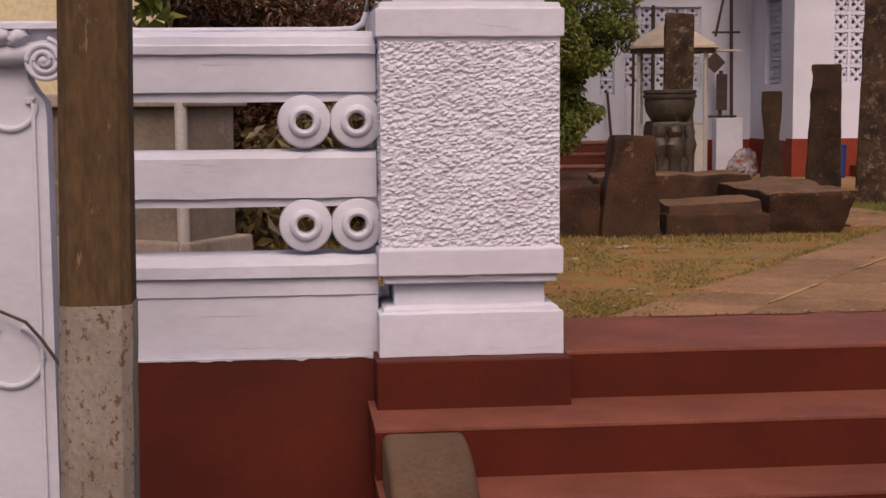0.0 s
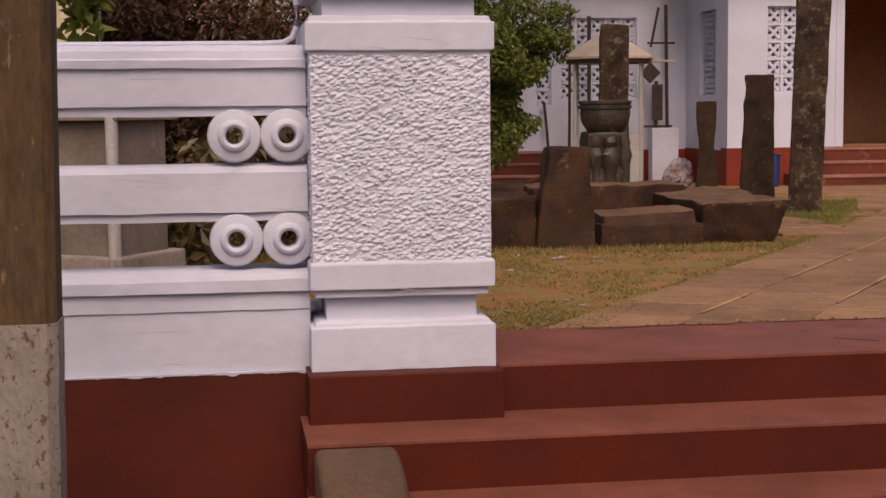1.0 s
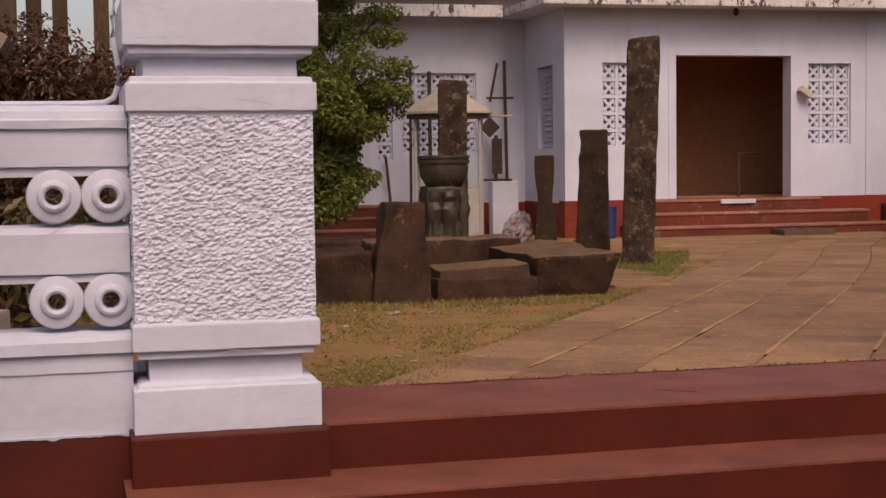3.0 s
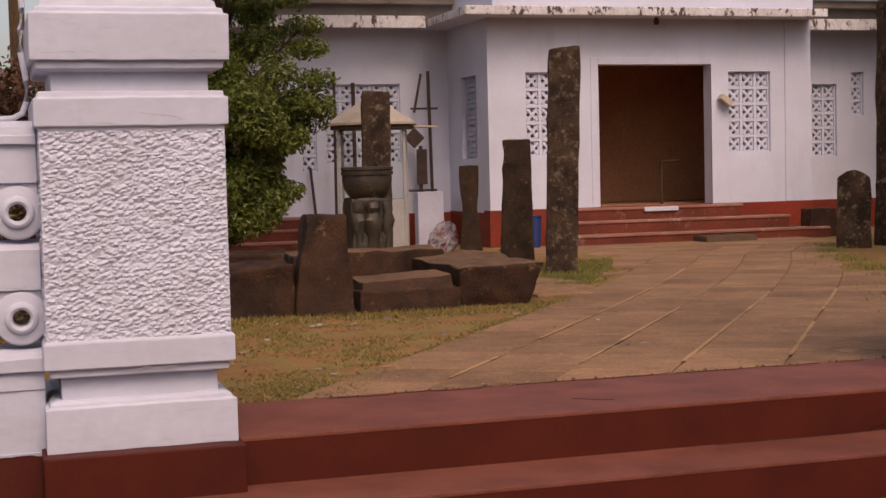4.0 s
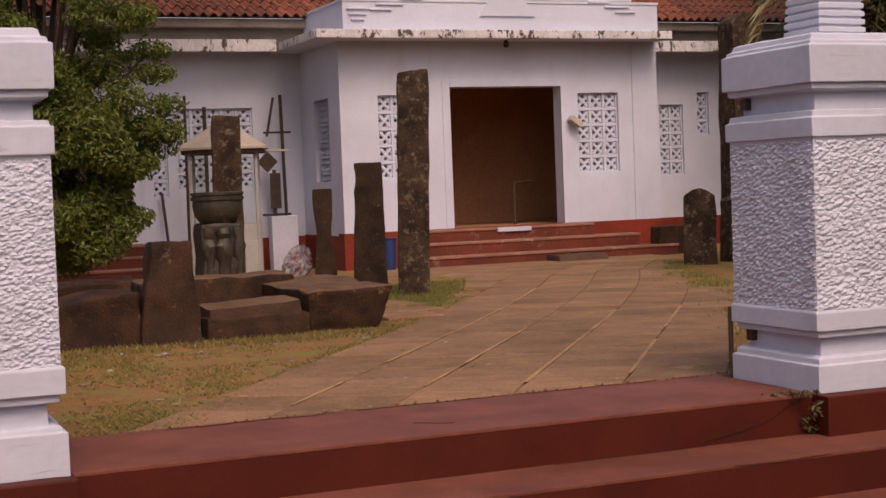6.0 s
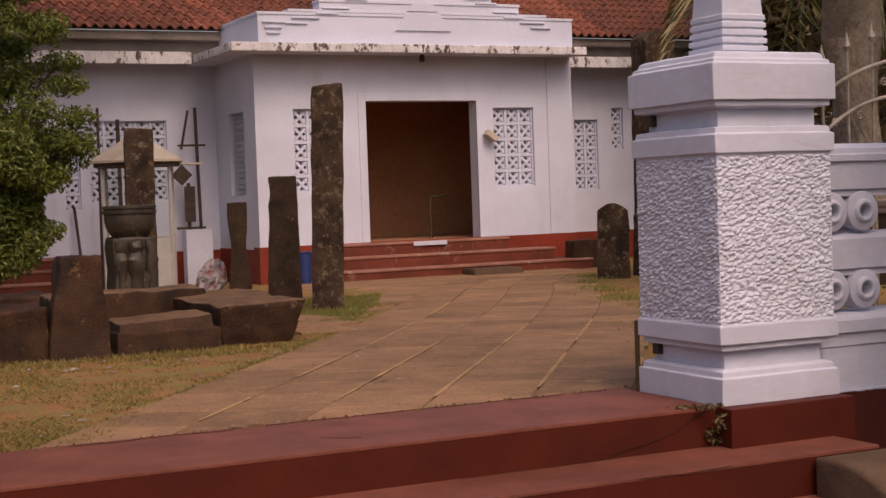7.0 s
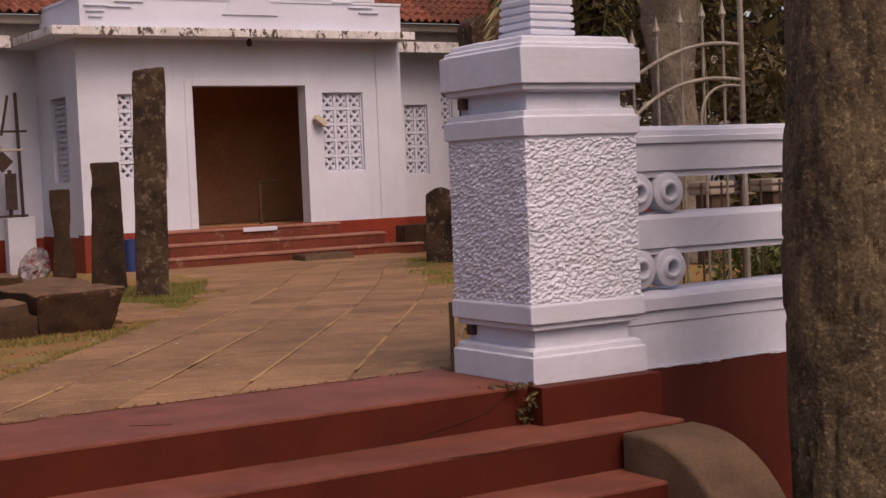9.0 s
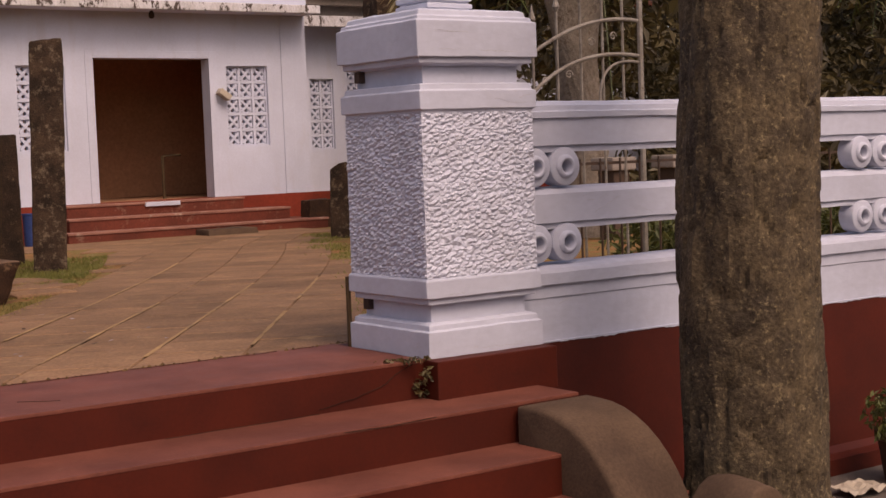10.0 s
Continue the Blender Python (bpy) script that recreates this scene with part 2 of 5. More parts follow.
def prism(bm, pts, x0, x1, uneven=0.0, step=0.06):
    """A (y, z) outline drawn out along x; uneven: how far its hand-worked edges waver."""
    n, m = len(pts), max(1, int((x1 - x0) / step)) if uneven else 1
    rings = []
    for k in range(m + 1):
        x = x0 + (x1 - x0) * k / m
        ring = []
        for i, (y, z) in enumerate(pts):
            d = noise.noise_vector((x * 5, i * 3.7, z * 4)) * uneven + noise.noise_vector((x * 16, i * 5.1, 2)) * uneven * 0.6
            ring.append(bm.verts.new((x, y + d.y, z + d.z)))
        rings.append(ring)
    bm.faces.new(rings[0]), bm.faces.new(rings[-1][::-1])
    for a, b in zip(rings, rings[1:]):
        for i in range(n):
            bm.faces.new((a[i], b[i], b[(i + 1) % n], a[(i + 1) % n]))
    bmesh.ops.recalc_face_normals(bm, faces=bm.faces[:])
    return bm


def stack(bm, cx, cy, rows, bevel=0.004, uneven=0.0022):
    """A square moulding: rows of (z, half width)."""
    rings = []
    for z, h in rows:
        rings.append([bm.verts.new((cx + sx * h, cy + sy * h, z)) for sx, sy in ((-1, -1), (1, -1), (1, 1), (-1, 1))])
    bm.faces.new(rings[0][::-1]), bm.faces.new(rings[-1])
    for a, b in zip(rings, rings[1:]):
        for i in range(4):
            j = (i + 1) % 4
            bm.faces.new((a[i], a[j], b[j], b[i]))
    if bevel:
        bmesh.ops.bevel(bm, geom=bm.edges[:], offset=bevel, segments=2, affect="EDGES", profile=0.5, clamp_overlap=True)
    if uneven:
        long = [e for e in bm.edges if e.calc_length() > 0.1 and abs(e.verts[0].co.z - e.verts[1].co.z) < 0.001]
        bmesh.ops.subdivide_edges(bm, edges=long, cuts=13, use_grid_fill=True)
        for v in bm.verts:
            v.co += (noise.noise_vector(v.co * 11) + noise.noise_vector(v.co * 31) * 0.6) * uneven
    return bm


def lathe(bm, profile, segs=24, m=Matrix()):
    """A (radius, height) profile turned round the z axis of m."""
    rings = []
    for r, z in profile:
        rings.append([bm.verts.new(m @ Vector((r * math.cos(2 * math.pi * i / segs), r * math.sin(2 * math.pi * i / segs), z))) for i in range(segs)])
    for a, b in zip(rings, rings[1:]):
        for i in range(segs):
            j = (i + 1) % segs
            bm.faces.new((a[i], a[j], b[j], b[i]))
    return rings


def capped(bm, profile, segs=24, m=Matrix()):
    rings = lathe(bm, profile, segs, m)
    bm.faces.new(rings[0][::-1]), bm.faces.new(rings[-1])
    return bm


def tube(bm, pts, r, segs=8, taper=1.0):
    rings = []
    n = len(pts)
    for i, p in enumerate(pts):
        p = Vector(p)
        d = (Vector(pts[min(i + 1, n - 1)]) - Vector(pts[max(i - 1, 0)])).normalized()
        q = d.to_track_quat("Z", "Y")
        rr = r * (1 + (taper - 1) * i / max(1, n - 1))
        rings.append([bm.verts.new(p + q @ Vector((rr * math.cos(2 * math.pi * k / segs), rr * math.sin(2 * math.pi * k / segs), 0))) for k in range(segs)])
    for a, b in zip(rings, rings[1:]):
        for k in range(segs):
            j = (k + 1) % segs
            bm.faces.new((a[k], a[j], b[j], b[k]))
    bm.faces.new(rings[0][::-1]), bm.faces.new(rings[-1])
    return bm


def hewn(x0, x1, y0, y1, z0, z1, amount=0.02, freq=5.0, cuts=7, top=1.0, top_y=1.0, lean=(0.0, 0.0), seed=0.0, round_top=0.0, shape=None):
    """A rough-hewn block: a divided box with worn, uneven faces. top: its width above, as a share of that below."""
    bm = bmesh.new()
    bmesh.ops.create_cube(bm, size=2)
    bmesh.ops.subdivide_edges(bm, edges=bm.edges[:], cuts=cuts, use_grid_fill=True)
    hx, hy, hz = (x1 - x0) / 2, (y1 - y0) / 2, (z1 - z0) / 2
    for v in bm.verts:
        p = Vector([math.sin(c * math.pi / 2) for c in v.co])
        n8 = (abs(p.x) ** 40 + abs(p.y) ** 40 + abs(p.z) ** 40) ** (1 / 40)
        p /= n8
        u = (p.z + 1) / 2
        sx, sy = 1 + (top - 1) * u, 1 + (top_y - 1) * u
        w = Vector(((x0 + x1) / 2 + p.x * hx * sx + lean[0] * u, (y0 + y1) / 2 + p.y * hy * sy + lean[1] * u, (z0 + z1) / 2 + p.z * hz))
        if round_top and u > 0.6:
            w.z -= round_top * (p.x ** 2) * (u - 0.6) / 0.4
        if shape:
            w = shape(w, u)
        d = noise.noise_vector(w * freq + Vector((seed, seed * 2, 0))) * amount * 1.2 + noise.noise_vector(w * freq * 3.1 + Vector((seed, 0, 5))) * amount * 0.6 + noise.noise_vector(w * freq * 7 + Vector((seed, 3, 5))) * amount * 0.35
        v.co = w + d
    return bm


def ground_z(y):
    return -0.03 - 0.012 * (min(max(y, 1.0), 16.0) - 1.0)


def leaves(blobs, count, size, seed, droop=0.3):
    """Small bent leaves strewn over and inside a set of blobs (x, y, z, rx, ry, rz)."""
    rng = random.Random(seed)
    weights = [b[3] * b[4] + b[5] * b[3] + b[4] * b[5] for b in blobs]
    verts, faces = [], []
    for _ in range(count):
        b = rng.choices(blobs, weights)[0]
        d = Vector((rng.gauss(0, 1), rng.gauss(0, 1), rng.gauss(0, 1))).normalized()
        r = rng.random() ** 0.4
        wob = 1 + 0.35 * noise.noise(Vector(b[:3]) * 3 + d * 2.2)
        c = Vector((b[0] + d.x * b[3] * r * wob, b[1] + d.y * b[4] * r * wob, b[2] + d.z * b[5] * r * wob))
        nrm = (d * 0.7 + Vector((rng.uniform(-1, 1), rng.uniform(-1, 1), rng.uniform(-0.3, 1.2)))).normalized()
        q = nrm.to_track_quat("Z", "Y")
        s, t = size * rng.uniform(0.6, 1.3), rng.uniform(0, 6.3)
        ax = Vector((math.cos(t), math.sin(t), 0))
        ay = Vector((-math.sin(t), math.cos(t), 0)) * 0.42
        k = len(verts)
        for w in (-ax, ay + Vector((0, 0, 0.12)), ax - Vector((0, 0, droop)), -ay + Vector((0, 0, 0.12))):
            verts.append(c + q @ (w * s))
        faces.append((k, k + 1, k + 2, k + 3))
    return verts, faces


def leaf_object(name, blobs, count, size, seed, mat, parent=None):
    me = bpy.data.meshes.new(name)
    v, f = leaves(blobs, count, size, seed)
    me.from_pydata(v, [], f)
    me.materials.append(mat)
    ob = new(name, me)
    ob.parent = parent
    return ob


# ---- ground ----
def build_ground():
    ys = [-400, -60, -20, -8, -4, -2, -1, 0.28]
    yb = [0.29, 1, 2, 4, 6, 8, 10, 12, 14, 16, 30, 80, 600]
    xs = [-500, -60, -20, -8, -4, -2, 0, 2, 4, 6, 8, 10, 12, 14, 20, 60, 500]
    bm = bmesh.new()
    grid = [[bm.verts.new((x, y, -0.95)) for x in xs] for y in ys] + [[bm.verts.new((x, y, ground_z(y))) for x in xs] for y in yb]
    for r, (a, b) in enumerate(zip(grid, grid[1:])):
        for i in range(len(xs) - 1):
            f = bm.faces.new((a[i], a[i + 1], b[i + 1], b[i]))
            f.material_index = 0 if r < len(ys) else 1
    g = obj("ground", bm, ROAD)
    g.data.materials.append(EARTH)
    tagged(g, "dusty roadside and sandy yard earth with thin grass", "ground", kind="structure")


build_ground()

# ---- steps of the gateway ----
LX0, LX1 = -0.70, 3.79


def build_steps():
    st = thing("gate_steps", "dark red painted cement steps, treads paler from wear and painted sky light", "steps", kind="structure")
    levels = [(0.0, 0.03, 0.79, 0.012, 3.18), (-0.175, -0.37, 0.06, LX0, 3.74), (-0.35, -0.69, -0.3, LX0, LX1), (-0.525, -1.0, -0.6, LX0, LX1), (-0.70, -1.3, -0.9, LX0, LX1)]
    for z, y0, y1, x0, x1 in levels:
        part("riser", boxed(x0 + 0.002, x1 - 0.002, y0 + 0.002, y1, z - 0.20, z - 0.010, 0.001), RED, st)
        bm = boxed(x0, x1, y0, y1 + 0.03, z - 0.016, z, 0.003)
        part("tread", bm, TREAD, st, "foot-worn red tread, pinkish also for painted sky light")
    for cx in (-0.33, 3.518):
        part("pillar_footing", boxed(cx - 0.345, cx + 0.345, -0.082, 0.80, -0.20, -0.003, 0.006), RED, st)
    part("landing_edge", boxed(-0.66, 3.84, 0.30, 0.70, -0.3, -0.03, 0.004), RED, st)


build_steps()


# ---- gate pillars ----
def roughcast_face(bm, origin, ux, width, z0, z1, out, seed, step=0.0031, coarse=1.0):
    """A thrown-plaster face: a fine grid pushed out in ragged, drooping lumps."""
    nx, nz = int(width / step), int((z1 - z0) / step)
    rows = []
    for j in range(nz + 1):
        row = []
        for i in range(nx + 1):
            u, z = width * i / nx, z0 + (z1 - z0) * j / nz
            w1 = noise.noise((u * 9, z * 9, seed)) * 0.02
            cu, cz = u / coarse, z / coarse
            w2 = noise.noise((cu * 40, cz * 50, seed + 5)) * 0.35
            near = noise.voronoi((cu * 38 + w2 + w1 * 20, cz * 64 - cu * 8 + w2, seed))[0]
            h = 0.95 - 1.15 * near[0] + 0.35 * min(0.5, near[1] - near[0])
            h2 = noise.noise((cu * 130, cz * 170, seed + 7))
            h3 = noise.noise((u * 14, z * 22, seed + 3))
            d = (0.0124 * h - 0.0045 + 0.0034 * h2 + 0.003 * h3) * coarse
            edge = min(1.0, i / 2, (nx - i) / 2, j / 2, (nz - j) / 2)
            row.append(bm.verts.new(origin + ux * u + Vector((0, 0, z)) + out * d * edge))
        rows.append(row)
    for a, b in zip(rows, rows[1:]):
        for i in range(nx):
            bm.faces.new((a[i], a[i + 1], b[i + 1], b[i]))


def build_pillar(cx, label, foot, head, coarse=1.0):
    """foot: heights of the base edge, its lip, the band's lip, the band and its top; head: the same of the upper band."""
    p = thing("gate_pillar", label, "pillar", "gate pillars")
    cy, h = 0.33, 0.33
    b0, b1, l0, l1, l2 = foot
    u0, u1, u2 = head
    part("base", stack(bmesh.new(), cx, cy, [(-0.003, h), (b0, h), (b0 + 0.005, h - 0.015), (b1 - 0.010, h - 0.017), (b1 - 0.004, h - 0.028), (b1, h - 0.034)], 0.0025), WHITE, p)
    part("lower_neck", stack(bmesh.new(), cx, cy, [(b1 - 0.006, h - 0.058), (l0 + 0.006, h - 0.058)]), WHITE, p)
    part("lower_band", stack(bmesh.new(), cx, cy, [(l0, h - 0.02), (l1 - 0.002, h - 0.02), (l1, h), (l2 - 0.010, h), (l2, h - 0.008)]), WHITE, p)
    bm = bmesh.new()
    s = h - 0.012
    roughcast_face(bm, Vector((cx - s, cy - s, 0)), Vector((1, 0, 0)), 2 * s, l2 - 0.004, u0 - 0.014, Vector((0, -1, 0)), cx, coarse=coarse)
    roughcast_face(bm, Vector((cx - s, cy + s, 0)), Vector((0, -1, 0)), 2 * s, l2 - 0.004, u0 - 0.014, Vector((-1, 0, 0)), cx + 11, coarse=coarse)
    roughcast_face(bm, Vector((cx + s, cy - s, 0)), Vector((0, 1, 0)), 2 * s, l2 - 0.004, u0 - 0.014, Vector((1, 0, 0)), cx + 23, 0.012)
    roughcast_face(bm, Vector((cx + s, cy + s, 0)), Vector((-1, 0, 0)), 2 * s, l2 - 0.004, u0 - 0.014, Vector((0, 1, 0)), cx + 37, 0.02)
    part("shaft", bm, ROUGHCAST, p, "white roughcast shaft", True)
    part("upper_band", stack(bmesh.new(), cx, cy, [(u0 - 0.018, h - 0.012), (u0 - 0.002, h - 0.010), (u0, h + 0.003), (u1, h + 0.003), (u1 + 0.004, h - 0.010), (u2 - 0.002, h - 0.014), (u2, h - 0.04)]), WHITE, p)
    part("upper_neck", stack(bmesh.new(), cx, cy, [(u2 - 0.006, h - 0.060), (1.314, h - 0.060), (1.318, h - 0.046), (1.3215, h - 0.014), (1.324, h - 0.010), (1.352, h - 0.008)], 0.002), WHITE, p)
    part("cap", stack(bmesh.new(), cx, cy, [(1.35, h + 0.010), (1.511, h + 0.010), (1.516, h - 0.006), (1.532, h - 0.008), (1.537, h - 0.026), (1.56, h - 0.032), (1.568, h - 0.05)]), WHITE, p)
    rows = [(1.55, 0.122)]
    for k in range(5):
        z = 1.585 + 0.036 * k
        rows += [(z, 0.116), (z + 0.004, 0.131 - 0.002 * k), (z + 0.024, 0.131 - 0.002 * k), (z + 0.03, 0.116)]
    rows += [(1.78, 0.114), (1.90, 0.106), (1.905, 0.120), (1.98, 0.120), (1.985, 0.09), (2.15, 0.07), (2.3, 0.03)]
    part("finial", stack(bmesh.new(), cx, cy, rows, 0.002), WHITE, p, "ribbed white finial")
    return p


build_pillar(-0.33, "white plastered gate pillar with a roughcast shaft beside the low wall", (0.150, 0.176, 0.256, 0.286, 0.386), (1.124, 1.222, 1.247), 0.86)
build_pillar(3.518, "white roughcast gate pillar at the far side of the steps", (0.117, 0.155, 0.238, 0.268, 0.358), (1.116, 1.200, 1.234), 1.12)


# ---- boundary walls ----
def ring_block(parent, x, z, y=0.135):
    m = Matrix.Translation((x, y, z)) @ Matrix.Rotation(radians(90), 4, "X")
    bm = bmesh.new()
    prof = [(0.030, -0.10), (0.030, 0.004), (0.033, 0.013), (0.041, 0.018), (0.050, 0.016), (0.056, 0.009), (0.059, 0.0025), (0.062, 0.001), (0.084, 0.001), (0.092, -0.003), (0.096, -0.012), (0.096, -0.10), (0.030, -0.10)]
    lathe(bm, prof, 32, m)
    bmesh.ops.recalc_face_normals(bm, faces=bm.faces[:])
    return part("ring", bm, WHITE, parent, "round pierced cement ring", True)


def build_wall(x0, x1, rings, label, drop=0.0):
    w = thing("boundary_wall", label, "wall", "boundary walls")
    y = 0.135
    part("top_rail", prism(bmesh.new(), [(y + 0.015, 0.902), (y + 0.015, 0.934), (y, 0.936), (y, 1.066), (y - 0.016, 1.070), (y - 0.018, 1.098), (y - 0.008, 1.104), (y - 0.004, 1.128), (y + 0.02, 1.134), (y + 0.028, 1.146), (y + 0.05, 1.152), (y + 0.20, 1.152), (y + 0.22, 0.902)], x0, x1, 0.003), WHITE, w)
    part("middle_rail", prism(bmesh.new(), [(y + 0.015, 0.528), (y + 0.015, 0.558), (y, 0.560), (y, 0.700), (y + 0.022, 0.722), (y + 0.05, 0.730), (y + 0.20, 0.730), (y + 0.20, 0.528)], x0, x1, 0.003), WHITE, w)
    part("base_course", prism(bmesh.new(), [(y, -0.018), (y, 0.205 - drop), (y - 0.007, 0.209 - drop), (y - 0.008, 0.272 - 1.4 * drop), (y - 0.026, 0.277 - 1.4 * drop), (y - 0.028, 0.318), (y - 0.02, 0.338), (y + 0.03, 0.352), (y + 0.21, 0.352), (y + 0.21, -0.018)], x0, x1, 0.003), WHITE, w)
    part("red_plinth", prism(bmesh.new(), [(-0.07, -0.98), (-0.07, -0.86), (0.02, -0.852), (0.06, -0.82), (y - 0.012, -0.02), (y + 0.21, -0.02), (y + 0.21, -0.98)], x0, x1), RED, w, "dark red painted cement plinth")
    n = int((x1 - x0) / 0.012)
    bm = bmesh.new()
    last = None
    for k in range(n + 1):
        x = x0 + (x1 - x0) * k / n
        d = max(0.0, noise.noise((x * 9, 0.3, 2.0)) * 0.7 + noise.noise((x * 38, 1.3, 2.0)) * 0.5)
        pair = [bm.verts.new((x, y - 0.0165, -0.014)), bm.verts.new((x, y - 0.0155 - 0.08 * 0.018 * d, -0.0205 - 0.018 * d)), bm.verts.new((x, y + 0.004, -0.014))]
        if last:
            bm.faces.new((last[0], pair[0], pair[1], last[1]))
            bm.faces.new((last[2], pair[2], pair[0], last[0]))
        last = pair
    part("paint_edge", bm, WHITE, w, "ragged lower edge of the limewash")
    for x in rings:
        for z in (0.831, 0.461):
            ring_block(w, x, z)
    return w


CRACK = material("grey_crack_line", (0.56, 0.56, 0.60), (0.45, 0.44, 0.46), 9, 0.95, 80, 0.2, 0.002)


def hairlines(owner, spans, seed):
    """Thin wandering cracks and worn arrises. spans: x0, x1, y, z, how many."""
    rng = random.Random(seed)
    for x0, x1, y, z, count in spans:
        for _ in range(count):
            a = rng.uniform(x0, x1)
            ln = rng.uniform(0.03, 0.22)
            steep = 0.0 if rng.random() < 0.7 else rng.uniform(-0.5, 0.5)
            zz = z + rng.uniform(-0.004, 0.004) if steep == 0.0 else z + rng.uniform(0.01, 0.05)
            pts = []
            for k in range(9):
                x = min(x1, a + ln * k / 8)
                pts.append((x, y + 0.0002, zz + steep * 0.12 * ln * k + 0.006 * noise.noise((x * 30, zz * 20, seed))))
            if pts[-1][0] - pts[0][0] > 0.02:
                part("hairline_crack", tube(bmesh.new(), pts, rng.uniform(0.0006, 0.0011), 5), CRACK, owner)


build_wall(-1.65, -0.655, (-0.911, -0.725), "white plastered low wall with open rails and paired rings on a red plinth")
build_wall(3.843, 8.8, (3.945, 4.135, 6.385, 6.575), "white railed wall with paired rings on a dark red plinth", 0.011)
cracks = thing("plaster_cracks", "fine grey hairline cracks in the white limewash", "crack", kind="structure")
for x0, x1, seed in ((-1.65, -0.68, 3), (3.86, 6.2, 5)):
    hairlines(cracks, [(x0, x1, 0.135, 0.945, 5), (x0, x1, 0.135, 1.03, 5), (x0, x1, 0.135, 0.575, 5), (x0, x1, 0.135, 0.66, 5), (x0, x1, 0.135, 0.02, 4), (x0, x1, 0.135, 0.14, 6)], seed)
for x0 in (-0.65, 3.20):
    hairlines(cracks, [(x0, x0 + 0.62, 0.0, 0.02, 3), (x0, x0 + 0.62, 0.0, 0.12, 3), (x0, x0 + 0.62, 0.0, 0.28, 3), (x0, x0 + 0.62, 0.0, 0.34, 2), (x0, x0 + 0.62, -0.003, 1.14, 3), (x0, x0 + 0.62, -0.010, 1.38, 3), (x0, x0 + 0.62, -0.010, 1.46, 3)], x0)


# ---- temple hall ----
FY, FX0, FX1 = 14.43, 5.93, 11.11     # front plane and corners
WY = 16.3                             # plane of the set-back wings
GZ = -0.20


def wall_with_holes(x0, x1, z0, z1, y0, y1, holes):
    """A wall along x as boxes round its openings (x0, x1, z0, z1)."""
    bm = bmesh.new()
    xs = sorted({x0, x1, *(v for h in holes for v in h[:2])})
    for a, b in zip(xs, xs[1:]):
        cuts = sorted((h[2], h[3]) for h in holes if h[0] <= a + 1e-6 and h[1] >= b - 1e-6)
        z = z0
        for c, d in cuts:
            if c > z:
                box(bm, a, b, y0, y1, z, c)
            z = d
        if z < z1:
            box(bm, a, b, y0, y1, z, z1)
    bmesh.ops.remove_doubles(bm, verts=bm.verts[:], dist=0.0005)
    inner = [f for f in bm.faces if abs(f.normal.x) > 0.9 and any(g is not f and (g.calc_center_median() - f.calc_center_median()).length < 1e-4 for g in f.verts[0].link_faces)]
    bmesh.ops.delete(bm, geom=inner, context="FACES")
    return bm


def block_mesh(w, h, d=0.09, n=22):
    """A pierced block: a raised frame, a cross with a boss, and four holes between the arms."""
    def depth(a, b):
        a, b = abs(a), abs(b)
        if a > 0.84 or b > 0.84:
            return 0.0
        if (a / 0.22) ** 2 + ((b - 0.55) / 0.22) ** 2 < 1 or ((a - 0.52) / 0.22) ** 2 + (b / 0.19) ** 2 < 1:
            return d
        if a * a + b * b < 0.07:
            return 0.006
        if ((a - 0.84) ** 2 + (b - 0.84) ** 2) ** 0.5 < 0.20:
            return d
        return 0.012 if abs(a - b) < 0.20 else 0.030

    bm = bmesh.new()
    grid = [[depth((i + 0.5) / n * 2 - 1, (k + 0.5) / n * 2 - 1) for k in range(n)] for i in range(n)]
    sx, sz = w / n, h / n

    def quad(*pts):
        bm.faces.new([bm.verts.new(p) for p in pts])

    for i in range(n):
        for k in range(n):
            x, z, g = -w / 2 + i * sx, -h / 2 + k * sz, grid[i][k]
            if g < d:
                quad((x, g, z), (x + sx, g, z), (x + sx, g, z + sz), (x, g, z + sz))
            if i + 1 < n and grid[i + 1][k] != g:
                f = grid[i + 1][k]
                quad((x + sx, g, z), (x + sx, f, z), (x + sx, f, z + sz), (x + sx, g, z + sz))
            if k + 1 < n and grid[i][k + 1] != g:
                f = grid[i][k + 1]
                quad((x, g, z + sz), (x + sx, g, z + sz), (x + sx, f, z + sz), (x, f, z + sz))
    bmesh.ops.remove_doubles(bm, verts=bm.verts[:], dist=0.0002)
    bmesh.ops.dissolve_limit(bm, angle_limit=0.01, verts=bm.verts[:], edges=bm.edges[:])
    me = bpy.data.meshes.new("pierced_block")
    bm.to_mesh(me)
    bm.free()
    me.materials.append(FACADE)
    return me


BLOCK = block_mesh(0.232, 0.24)


def grille(name, x0, z0, nx, nz, y, parent, turn=False, w=0.232, h=0.24):
    g = new(name)
    g.parent = parent
    g["label"] = "white pierced cement block grille"
    for i in range(nx):
        for k in range(nz):
            b = new("pierced_block", BLOCK)
            b.parent = g
            px, pz = w * (i + 0.5), z0 + h * (k + 0.5)
            b.matrix_basis = pose(x0, y + px, pz, 0, 0, 90) if turn else pose(x0 + px, y, pz)
    return g


